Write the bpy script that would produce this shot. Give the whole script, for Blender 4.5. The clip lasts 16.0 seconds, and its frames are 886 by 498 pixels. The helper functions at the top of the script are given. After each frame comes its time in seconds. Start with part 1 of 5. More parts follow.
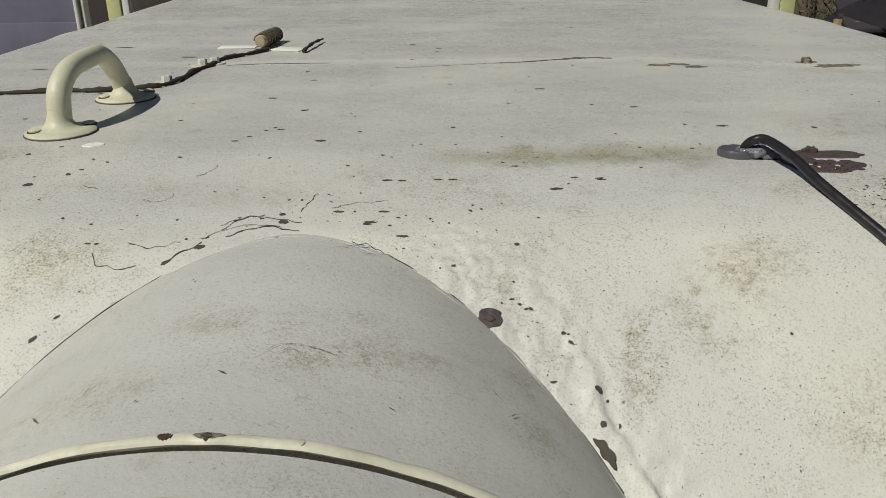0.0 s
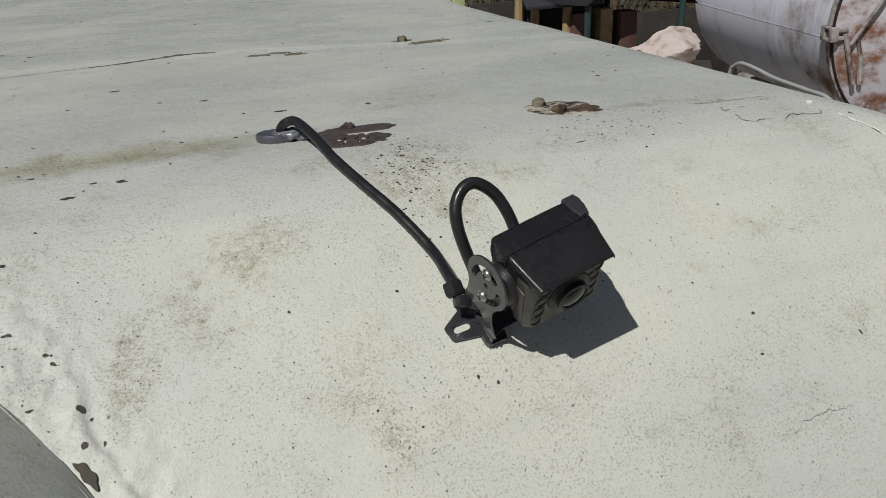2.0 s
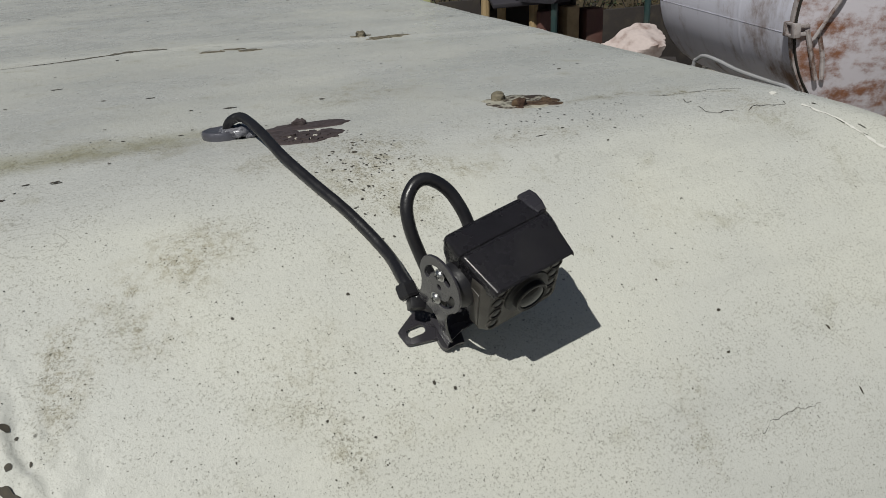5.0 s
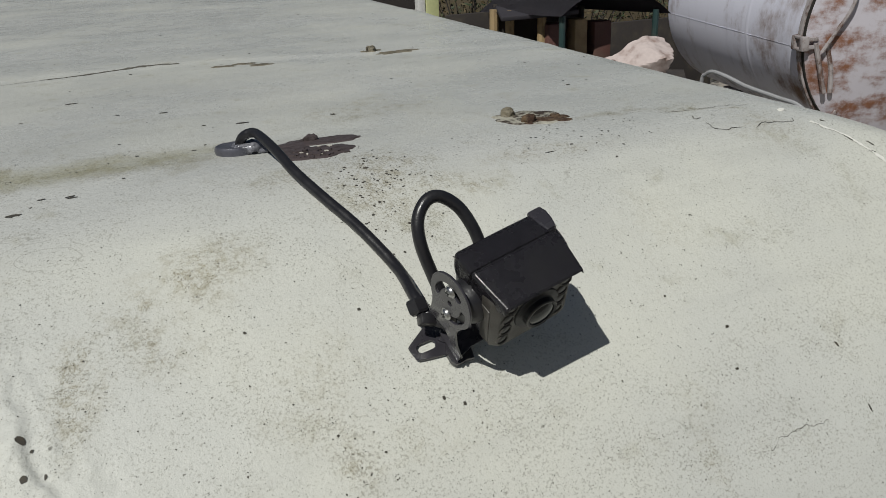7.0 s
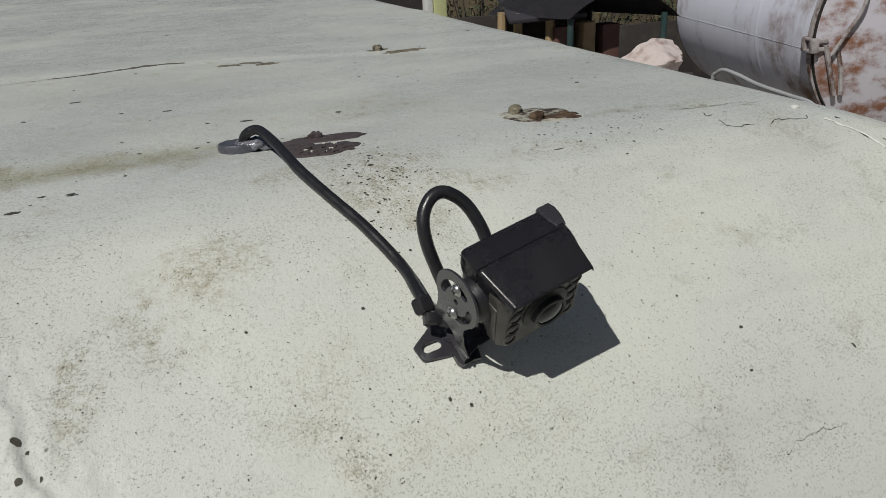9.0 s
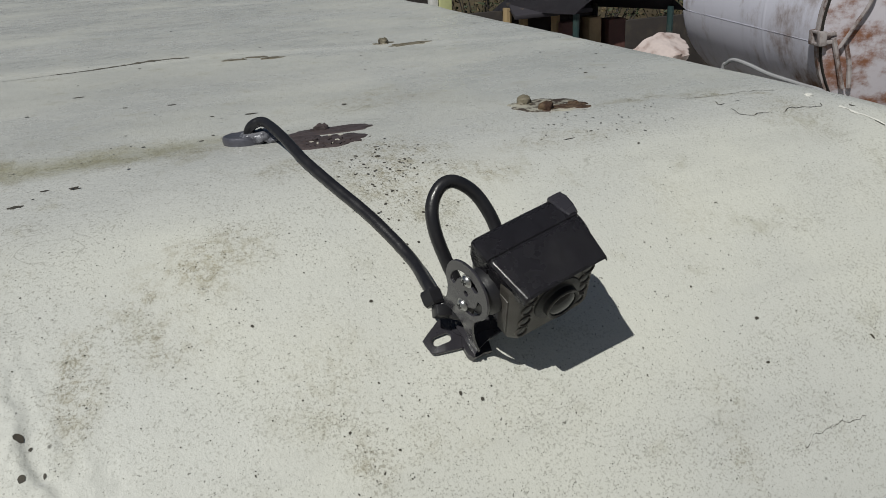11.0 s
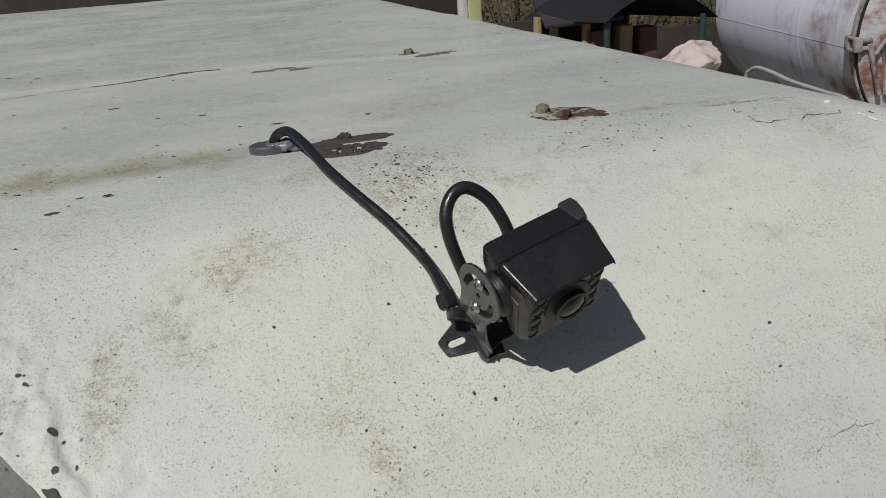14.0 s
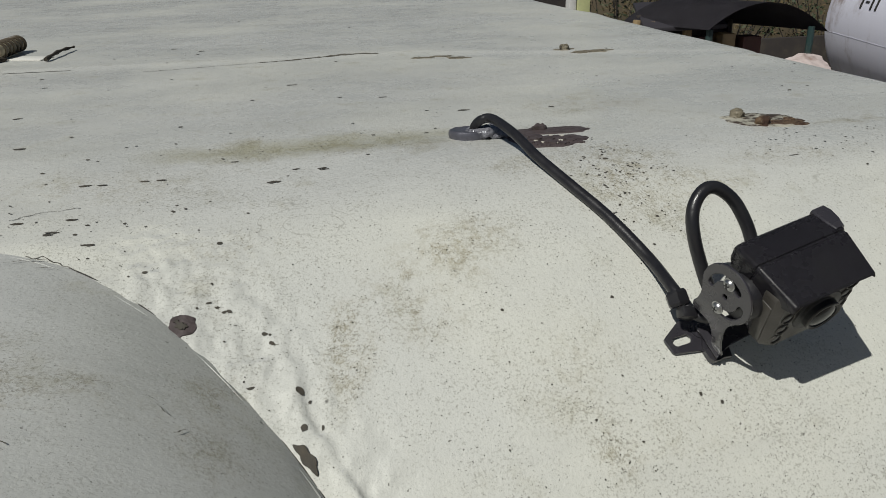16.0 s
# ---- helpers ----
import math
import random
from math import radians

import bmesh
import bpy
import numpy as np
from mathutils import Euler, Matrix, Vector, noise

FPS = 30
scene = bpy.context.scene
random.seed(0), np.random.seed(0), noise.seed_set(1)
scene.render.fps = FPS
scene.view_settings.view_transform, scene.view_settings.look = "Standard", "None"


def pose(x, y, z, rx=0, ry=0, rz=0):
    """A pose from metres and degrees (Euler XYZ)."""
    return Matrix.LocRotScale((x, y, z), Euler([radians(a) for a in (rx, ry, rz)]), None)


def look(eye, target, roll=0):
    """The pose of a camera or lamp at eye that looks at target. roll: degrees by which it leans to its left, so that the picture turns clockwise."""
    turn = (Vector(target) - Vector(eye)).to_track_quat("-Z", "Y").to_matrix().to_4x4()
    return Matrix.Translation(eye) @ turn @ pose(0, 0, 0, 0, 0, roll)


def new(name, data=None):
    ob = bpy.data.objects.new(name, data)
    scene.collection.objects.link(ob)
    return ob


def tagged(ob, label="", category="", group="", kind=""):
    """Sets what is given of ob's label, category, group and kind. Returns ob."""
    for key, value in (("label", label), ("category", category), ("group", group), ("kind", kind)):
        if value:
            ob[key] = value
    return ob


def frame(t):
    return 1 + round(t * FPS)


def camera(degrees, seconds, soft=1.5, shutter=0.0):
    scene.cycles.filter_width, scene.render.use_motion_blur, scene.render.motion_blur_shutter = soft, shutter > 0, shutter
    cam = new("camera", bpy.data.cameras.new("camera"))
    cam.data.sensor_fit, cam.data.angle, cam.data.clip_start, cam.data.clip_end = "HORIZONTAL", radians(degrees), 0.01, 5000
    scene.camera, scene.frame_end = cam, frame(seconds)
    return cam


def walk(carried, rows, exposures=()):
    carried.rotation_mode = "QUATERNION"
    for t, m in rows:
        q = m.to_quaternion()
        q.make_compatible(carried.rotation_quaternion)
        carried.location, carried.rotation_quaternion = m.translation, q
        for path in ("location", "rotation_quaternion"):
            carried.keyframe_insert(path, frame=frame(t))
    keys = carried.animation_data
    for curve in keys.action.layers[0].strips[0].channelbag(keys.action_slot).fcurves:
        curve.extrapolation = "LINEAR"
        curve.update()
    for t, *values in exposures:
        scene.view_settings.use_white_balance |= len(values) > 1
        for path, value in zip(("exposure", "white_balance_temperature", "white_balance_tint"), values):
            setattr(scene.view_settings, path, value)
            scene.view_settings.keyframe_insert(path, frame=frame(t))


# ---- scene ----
cam = camera(58.1, 16.0, soft=0.8)
PATH = [
    (0, (0.004, 0.012, 2.844), (0.03, 1.86, 2.079), -0.5),
    (0.5, (0.067, 0.019, 2.845), (0.297, 1.851, 2.076), -0.7),
    (1, (0.124, 0.012, 2.838), (0.533, 1.809, 2.062), -1.4),
    (1.5, (0.173, 0.001, 2.829), (0.703, 1.762, 2.045), -2.4),
    (2, (0.195, -0.007, 2.831), (0.811, 1.725, 2.043), -2.3),
    (2.5, (0.21, 0.007, 2.829), (0.879, 1.718, 2.038), -1.9),
    (3, (0.216, 0.01, 2.825), (0.898, 1.716, 2.034), -2.0),
    (3.5, (0.221, 0.016, 2.82), (0.906, 1.721, 2.03), -2.4),
    (4, (0.216, 0.01, 2.823), (0.905, 1.712, 2.03), -2.3),
    (4.2, (0.216, 0.01, 2.821), (0.903, 1.711, 2.025), -2.4),
    (6.5, (0.217, 0.019, 2.819), (0.888, 1.737, 2.046), -2.2),
    (7, (0.213, 0.01, 2.825), (0.883, 1.732, 2.059), -2.3),
    (7.5, (0.215, 0.017, 2.822), (0.886, 1.742, 2.064), -2.3),
    (8, (0.221, 0.027, 2.811), (0.895, 1.751, 2.053), -2.3),
    (8.5, (0.211, 0.032, 2.809), (0.881, 1.756, 2.049), -2.3),
    (9, (0.218, 0.02, 2.816), (0.871, 1.752, 2.059), -2.5),
    (9.2, (0.22, 0.02, 2.816), (0.879, 1.749, 2.056), -2.4),
    (11.5, (0.219, 0.03, 2.807), (0.851, 1.767, 2.044), -3.2),
    (12, (0.221, 0.028, 2.812), (0.85, 1.767, 2.05), -3.2),
    (12.5, (0.222, 0.021, 2.811), (0.838, 1.767, 2.054), -3.3),
    (13, (0.225, 0.016, 2.808), (0.824, 1.771, 2.06), -3.6),
    (13.5, (0.226, 0.012, 2.814), (0.803, 1.779, 2.077), -3.8),
    (14, (0.224, 0.009, 2.811), (0.791, 1.78, 2.073), -3.9),
    (14.5, (0.219, 0.011, 2.81), (0.785, 1.783, 2.074), -3.7),
    (15, (0.209, 0.01, 2.807), (0.759, 1.785, 2.069), -3.5),
    (15.5, (0.184, 0.018, 2.808), (0.686, 1.807, 2.07), -2.5),
    (16, (0.113, 0.034, 2.813), (0.515, 1.848, 2.071), -1.1),
]
walk(cam, [(t, look(eye, target, roll)) for t, eye, target, roll in PATH],
     [(0.0, 0.13, 6850, 10), (0.2, 0.24, 6780, 10), (0.4, 0.69, 6650, 10), (0.5, 0.73, 6650, 10), (0.6, 0.59, 6650, 10), (0.7, 0.27, 6700, 10), (0.8, 0.07, 6730, 10), (1.0, 0.02, 6730, 10), (1.5, 0.00, 6600, 10), (2.5, 0.07, 6520, 10), (3.5, 0.02, 6550, 10), (7.5, 0.00, 6450, 10), (14.5, 0.01, 6470, 10), (16.0, 0.03, 6500, 10)])

# ---- light ----
SUN_DIR = Vector((-0.478, -0.41, 0.777)).normalized()
world = bpy.data.worlds.new("sky")
scene.world = world
world.use_nodes = True
wn = world.node_tree
sky = wn.nodes.new("ShaderNodeTexSky")
sky.sky_type = "NISHITA"
sky.sun_disc = False
sky.sun_elevation = math.asin(SUN_DIR.z)
sky.sun_rotation = math.atan2(SUN_DIR.x, SUN_DIR.y)
wn.links.new(sky.outputs[0], wn.nodes["Background"].inputs[0])
wn.nodes["Background"].inputs[1].default_value = 0.022
sun = new("sun", bpy.data.lights.new("sun", "SUN"))
sun.data.energy, sun.data.angle, sun.data.color = 3.34, radians(0.53), (0.975, 0.968, 0.905)
sun.matrix_world = look(SUN_DIR * 30, (0, 0, 0))


# ---- node helpers ----
class Mat:
    """A small builder of node materials."""

    def __init__(self, name, rough=0.5, metal=0.0):
        self.m = bpy.data.materials.new(name)
        self.m.use_nodes = True
        self.t = self.m.node_tree
        self.b = self.t.nodes["Principled BSDF"]
        self.b.inputs["Roughness"].default_value = rough
        self.b.inputs["Metallic"].default_value = metal
        self.geo = self.t.nodes.new("ShaderNodeNewGeometry").outputs["Position"]
        self.obj = self.t.nodes.new("ShaderNodeTexCoord").outputs["Object"]

    def put(self, socket, value):
        if hasattr(value, "is_output"):
            self.t.links.new(value, socket)
        else:
            socket.default_value = value

    def math(self, op, a, b=0.0, c=None, clamp=False):
        n = self.t.nodes.new("ShaderNodeMath")
        n.operation, n.use_clamp = op, clamp
        self.put(n.inputs[0], a)
        self.put(n.inputs[1], b)
        if c is not None:
            self.put(n.inputs[2], c)
        return n.outputs[0]

    def vmath(self, op, a, b):
        n = self.t.nodes.new("ShaderNodeVectorMath")
        n.operation = op
        self.put(n.inputs[0], a)
        self.put(n.inputs[1], b)
        return n.outputs["Value" if op in ("LENGTH", "DISTANCE", "DOT_PRODUCT") else "Vector"]

    def noise(self, scale, detail=4.0, rough=0.55, vec=None, dist=0.0, color=False):
        n = self.t.nodes.new("ShaderNodeTexNoise")
        n.inputs["Scale"].default_value, n.inputs["Detail"].default_value = scale, detail
        n.inputs["Roughness"].default_value, n.inputs["Distortion"].default_value = rough, dist
        self.put(n.inputs["Vector"], self.geo if vec is None else vec)
        return n.outputs["Color" if color else "Fac"]

    def voronoi(self, scale, vec=None, feature="F1"):
        n = self.t.nodes.new("ShaderNodeTexVoronoi")
        n.feature = feature
        n.inputs["Scale"].default_value = scale
        self.put(n.inputs["Vector"], self.geo if vec is None else vec)
        return n

    def ramp(self, fac, lo, hi, a=0.0, b=1.0):
        n = self.t.nodes.new("ShaderNodeMapRange")
        n.interpolation_type = "SMOOTHSTEP"
        for k, v in zip(("Value", "From Min", "From Max", "To Min", "To Max"), (fac, lo, hi, a, b)):
            self.put(n.inputs[k], v)
        return n.outputs[0]

    def mix(self, fac, a, b, blend="MIX"):
        n = self.t.nodes.new("ShaderNodeMix")
        n.data_type, n.blend_type = "RGBA", blend
        self.put(n.inputs["Factor"], fac)
        self.put(n.inputs[6], a if hasattr(a, "is_output") else (*a, 1))
        self.put(n.inputs[7], b if hasattr(b, "is_output") else (*b, 1))
        return n.outputs[2]

    def scaled(self, vec, s):
        return self.vmath("MULTIPLY", vec, s)

    def color(self, c):
        self.put(self.b.inputs["Base Color"], c if hasattr(c, "is_output") else (*c, 1))
        return self

    def set(self, name, v):
        self.put(self.b.inputs[name], v)
        return self

    def bump(self, height, dist, strength=1.0):
        n = self.t.nodes.new("ShaderNodeBump")
        n.inputs["Distance"].default_value, n.inputs["Strength"].default_value = dist, strength
        self.put(n.inputs["Height"], height)
        self.t.links.new(n.outputs[0], self.b.inputs["Normal"])
        return self

    def spot(self, x, y, rx, ry, turn=0.0, warp=None, soft=0.6):
        """1 inside a warped ellipse on the plan, 0 outside."""
        n = self.t.nodes.new("ShaderNodeMapping")
        n.vector_type = "TEXTURE"
        n.inputs["Location"].default_value = (x, y, 0)
        n.inputs["Rotation"].default_value = (0, 0, radians(turn))
        n.inputs["Scale"].default_value = (rx, ry, 1e6)
        self.put(n.inputs["Vector"], self.geo if warp is None else warp)
        return self.ramp(self.vmath("LENGTH", n.outputs[0], (0, 0, 0)), 1.0 - soft, 1.0 + soft * 0.2, 1.0, 0.0)

    def maxof(self, items):
        out = items[0]
        for i in items[1:]:
            out = self.math("MAXIMUM", out, i)
        return out


def paint(name, base, rough=0.55, grime=0.3, scale=8.0, dirt=(0.12, 0.10, 0.07), fine=60.0, relief=0.3):
    """Plain painted or coated metal with grain, faint stains and uneven gloss."""
    m = Mat(name, rough)
    big, small = m.noise(scale, 5), m.noise(fine, 3)
    c = m.mix(m.ramp(big, 0.45, 0.75, 0.0, grime), base, dirt)
    c = m.mix(m.ramp(small, 0.35, 0.7, 0.0, 0.18), c, tuple(v * 0.6 for v in base))
    m.color(c).set("Roughness", m.ramp(big, 0.3, 0.7, rough - 0.08, rough + 0.12))
    return m.bump(small, 0.0006, relief).m


# ---- materials ----
def roof_paint(name, base, grey, mould=1.0):
    m = Mat(name, 0.5)
    warp = m.vmath("ADD", m.geo, m.scaled(m.vmath("SUBTRACT", m.noise(24, 4, 0.6, color=True), (0.5, 0.5, 0.5)), (0.05, 0.05, 0.0)))
    n1, n2, n3 = m.noise(3.5, 5), m.noise(22, 6, 0.65), m.noise(120, 4, 0.6)
    # long wiped streaks across the panel
    streak = m.noise(1.0, 6, 0.6, vec=m.scaled(m.geo, (4, 20, 10)))
    c = m.mix(m.ramp(n1, 0.35, 0.65), base, grey)
    c = m.mix(m.ramp(streak, 0.5, 0.75, 0, 0.3), c, tuple(v * 0.72 for v in grey))
    # grey mixed in by the normal where the sheet lies flat
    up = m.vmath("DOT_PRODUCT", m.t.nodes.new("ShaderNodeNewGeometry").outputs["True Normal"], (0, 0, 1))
    flat_grey = m.math("MULTIPLY", m.ramp(up, 0.93, 0.995), m.ramp(n1, 0.25, 0.6, 0.55, 1.0))
    c = m.mix(m.math("MULTIPLY", flat_grey, 0.75), c, m.mix(m.ramp(m.noise(1.0, 5, 0.6, vec=m.scaled(m.geo, (2.6, 8, 6))), 0.36, 0.66), (0.56, 0.565, 0.545), (0.475, 0.482, 0.465)))
    # soft brown-green algae stains, plus the painted shading of one fold
    stains = m.maxof([m.math("MULTIPLY", m.spot(x, y, rx, ry, a, warp, 0.9), k) for x, y, rx, ry, a, k in STAINS_AND_SHADE])
    stains = m.math("MULTIPLY", stains, m.ramp(n2, 0.36, 0.62, 0.25, 1.0))
    rough_edge = m.ramp(m.noise(130, 6, 0.8), 0.44, 0.60, 0.12, 1.0)
    c = m.mix(m.math("MULTIPLY", m.math("MULTIPLY", stains, rough_edge), 0.45 + 0.29 * mould), c, (0.265, 0.225, 0.125))
    # yellow silt left where water stands in the trough
    silt = m.math("MULTIPLY", m.spot(0.165, 0.768, 0.19, 0.034, -1, warp, 0.8), m.ramp(n2, 0.3, 0.6, 0.35, 0.68))
    c = m.mix(silt, c, (0.345, 0.33, 0.215))
    wavy = m.math("ABSOLUTE", m.math("SUBTRACT", m.noise(55, 4, 0.6, dist=0.4), 0.5))
    c = m.mix(m.math("MULTIPLY", m.ramp(wavy, 0.0, 0.012, 0.55, 0), m.ramp(stains, 0.2, 0.55)), c, (0.14, 0.115, 0.07))
    c = m.mix(m.ramp(n2, 0.56, 0.78, 0, 0.4), c, (0.31, 0.29, 0.19))
    # pin-prick mould, dense where the stains are
    g = m.math("ADD", m.noise(520, 3, 0.75), m.math("MULTIPLY", m.math("SUBTRACT", n2, 0.5), 0.25))
    g = m.math("ADD", g, m.math("MULTIPLY", stains, 0.05))
    dots = m.math("MULTIPLY", m.ramp(g, 0.53, 0.64), m.ramp(m.noise(5, 3), 0.35, 0.55, 0.35, 1.0))
    c = m.mix(m.math("MULTIPLY", dots, 0.12 + 0.28 * mould), c, (0.13, 0.12, 0.085))
    pin = m.voronoi(620)
    rnd = m.vmath("DOT_PRODUCT", pin.outputs["Color"], (0.55, 0.45, 0.0))
    size = m.math("MULTIPLY", m.ramp(m.math("ADD", rnd, m.math("MULTIPLY", m.math("SUBTRACT", n2, 0.5), 0.9)), 0.45, 1.0), 0.34)
    pins = m.ramp(m.math("SUBTRACT", pin.outputs["Distance"], size), -0.07, 0.0, 1, 0)
    pins = m.math("MULTIPLY", pins, m.math("SUBTRACT", 1.0, m.math("MULTIPLY", flat_grey, 0.75)))
    c = m.mix(m.math("MULTIPLY", m.math("MULTIPLY", pins, m.ramp(m.noise(4.2, 3), 0.38, 0.62, 0.35, 1.0)), 0.52 * mould), c, (0.13, 0.12, 0.09))
    g2 = m.math("ADD", m.noise(340, 2, 0.6), m.math("MULTIPLY", stains, 0.04))
    c = m.mix(m.ramp(g2, 0.692, 0.73, 0, 0.75 * mould), c, (0.06, 0.055, 0.04))
    big = m.voronoi(75)
    keep2 = m.math("GREATER_THAN", m.math("ADD", m.vmath("DOT_PRODUCT", big.outputs["Color"], (0.5, 0.5, 0.0)), m.math("MULTIPLY", SPECKLE(m, warp), 0.36)), 0.95)
    dots2 = m.math("MULTIPLY", m.ramp(m.math("ADD", big.outputs["Distance"], m.math("MULTIPLY", n3, 0.12)), 0.12, 0.22, 1, 0), keep2)
    c = m.mix(m.math("MULTIPLY", dots2, 0.9 * mould), c, (0.045, 0.042, 0.034))
    # hairline scratches
    line = m.math("ABSOLUTE", m.math("SUBTRACT", m.noise(13, 3, 0.5, dist=0.6), 0.5))
    c = m.mix(m.math("MULTIPLY", m.ramp(line, 0.0, 0.0035, 0.35 * mould, 0), m.ramp(m.noise(6, 2), 0.56, 0.66)), c, (0.12, 0.11, 0.08))
    m.color(c).set("Roughness", m.math("SUBTRACT", m.ramp(n2, 0.3, 0.7, 0.5, 0.66), m.math("MULTIPLY", flat_grey, 0.30)))
    m.set("Specular IOR Level", 0.4)
    h = m.math("ADD", m.math("MULTIPLY", n3, 0.5), m.math("MULTIPLY", dots2, -0.8))
    h = m.math("ADD", h, m.math("MULTIPLY", n2, 0.9))
    h = m.math("ADD", h, m.math("MULTIPLY", m.noise(380, 3, 0.7), 0.25 + 0.3 * mould))
    h = m.math("ADD", h, m.math("MULTIPLY", pins, -0.35))
    return m.bump(h, 0.0003 + 0.0006 * mould, 0.85).m


# x, y, half width, half depth, turn, strength
STAINS_AND_SHADE = [
    (0.17, 0.765, 0.17, 0.05, -4, 1.0), (0.12, 0.77, 0.07, 0.035, 0, 1.0), (0.36, 0.66, 0.10, 0.03, 10, 0.5), (0.225, 0.560, 0.085, 0.035, 14, 0.85), (0.155, 0.51, 0.022, 0.055, -22, 0.75),
    (0.21, 0.515, 0.03, 0.03, 0, 0.55), (0.08, 0.60, 0.05, 0.035, 0, 0.6), (0.40, 0.63, 0.06, 0.08, 0, 0.85), (0.46, 0.60, 0.05, 0.03, 0, 0.6), (0.02, 0.44, 0.05, 0.03, -20, 0.6), (0.07, 0.47, 0.03, 0.04, -30, 0.6), (-0.10, 0.47, 0.09, 0.03, 5, 0.5),
    (0.55, 0.635, 0.10, 0.02, 0, 0.55), (0.37, 0.428, 0.05, 0.016, 0, 0.5), (0.31, 0.425, 0.02, 0.02, 0, 0.5),
    (0.56, 0.395, 0.02, 0.04, 0, 0.4), (0.80, 0.62, 0.06, 0.05, 0, 0.4), (0.46, 0.86, 0.10, 0.07, 0, 0.6),
    (-0.30, 0.60, 0.08, 0.05, 20, 0.6), (-0.10, 0.70, 0.25, 0.06, 0, 0.4), (-0.42, 0.76, 0.10, 0.07, 0, 0.6),
    # the thin strip at (0.76, 0.679) paints in the shading of the hood's fold
    (0.30, 0.47, 0.05, 0.05, 0, 0.4), (-0.05, 0.425, 0.06, 0.035, 0, 0.7), (-0.20, 0.40, 0.07, 0.03, 0, 0.5), (0.06, 0.42, 0.03, 0.06, 20, 0.5), (0.60, 0.52, 0.05, 0.05, 0, 0.3), (0.76, 0.679, 0.08, 0.005, -17, 0.8), (0.52, 0.80, 0.05, 0.010, -32, 0.45), (0.44, 0.90, 0.10, 0.012, 8, 0.4), (0.68, 0.70, 0.14, 0.014, -4, 0.55),
]


def SPECKLE(m, warp):
    return m.maxof([m.spot(x, y, rx, ry, a, warp, 0.9) for x, y, rx, ry, a in (
        (0.385, 0.62, 0.05, 0.09, 0), (0.60, 0.66, 0.09, 0.05, 0), (-0.09, 0.625, 0.12, 0.05, 0),
        (0.40, 0.70, 0.06, 0.04, 0), (0.12, 0.47, 0.03, 0.05, 0))])


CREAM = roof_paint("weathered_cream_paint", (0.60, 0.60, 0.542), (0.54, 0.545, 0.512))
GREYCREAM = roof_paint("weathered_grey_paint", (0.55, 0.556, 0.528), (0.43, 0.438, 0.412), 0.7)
HANDLE_PAINT = paint("cream_enamel", (0.57, 0.57, 0.43), 0.5, 0.35, 22, (0.36, 0.35, 0.25), 160)
RIM_PAINT = paint("worn_cream_rim", (0.60, 0.595, 0.49), 0.55, 0.5, 45, (0.33, 0.30, 0.22), 250)
LENS_RING = paint("matt_black_barrel", (0.010, 0.010, 0.011), 0.55, 0.1, 60, (0.02, 0.02, 0.02), 400)
BLACK = paint("black_powder_coat", (0.034, 0.032, 0.038), 0.25, 0.25, 40, (0.042, 0.040, 0.038), 500, 0.05)
BEZEL = paint("matt_grey_brown_plastic", (0.056, 0.051, 0.045), 0.45, 0.2, 50, (0.035, 0.032, 0.028), 500)
BLACK.node_tree.nodes["Principled BSDF"].inputs["Specular IOR Level"].default_value = 0.75
RUBBER = paint("black_cable_rubber", (0.015, 0.0145, 0.017), 0.36, 0.2, 60, (0.03, 0.03, 0.03), 400)
STEEL = Mat("bright_screw_steel", 0.35, 1.0).color((0.42, 0.42, 0.42)).m
GLASS = Mat("dark_lens_glass", 0.08).color((0.008, 0.009, 0.010)).set("Specular IOR Level", 0.3).m
LED = Mat("infrared_led_window", 0.3).color((0.008, 0.008, 0.009)).m
gmat = Mat("smeared_grey_sealant", 0.36, 0.35)
gmat.color(gmat.mix(gmat.noise(180, 4), (0.155, 0.155, 0.185), (0.07, 0.07, 0.085))).bump(gmat.noise(140, 3), 0.002, 0.3)
GROMMET = gmat.m
wet = Mat("wet_grey_sealant", 0.27, 0.2)
wet.color(wet.mix(wet.ramp(wet.noise(160, 5, 0.7), 0.35, 0.65), (0.28, 0.28, 0.31), (0.07, 0.07, 0.085))).bump(wet.noise(210, 4), 0.002, 0.5)
SEALANT = wet.m
DARK_GAP = paint("matt_near_black", (0.02, 0.018, 0.015), 0.7, 0.2, 30)
PRIMER = paint("brown_primer", (0.080, 0.062, 0.062), 0.5, 0.85, 120, (0.030, 0.022, 0.020), 420, 0.8)


def rusty(name, base, rust, amount, scale, soft=0.0, band=None, grain=(1.5, 1.5, 0.35)):
    m = Mat(name, 0.6)
    f = m.noise(scale, 8, 0.68)
    if band:
        f = m.math("ADD", f, m.math("MULTIPLY", m.spot(*band, None, 0.9), 0.22))
    stretch = m.noise(1.0, 6, 0.6, vec=m.scaled(m.geo, tuple(scale * g for g in grain)))
    k = m.ramp(m.math("ADD", m.math("MULTIPLY", f, 0.6), m.math("MULTIPLY", stretch, 0.4)), 0.62 - amount * 0.25 - soft, 0.70 - amount * 0.2 + soft)
    tone = m.mix(m.noise(scale * 3, 4), rust, tuple(v * 0.45 for v in rust))
    c = m.mix(m.ramp(stretch, 0.45, 0.8, 0, 0.4), base, tuple(v * 0.55 for v in base))
    m.color(m.mix(k, c, tone)).set("Roughness", m.ramp(k, 0, 1, 0.45, 0.85))
    return m.bump(m.math("ADD", k, f), 0.003, 0.5).m


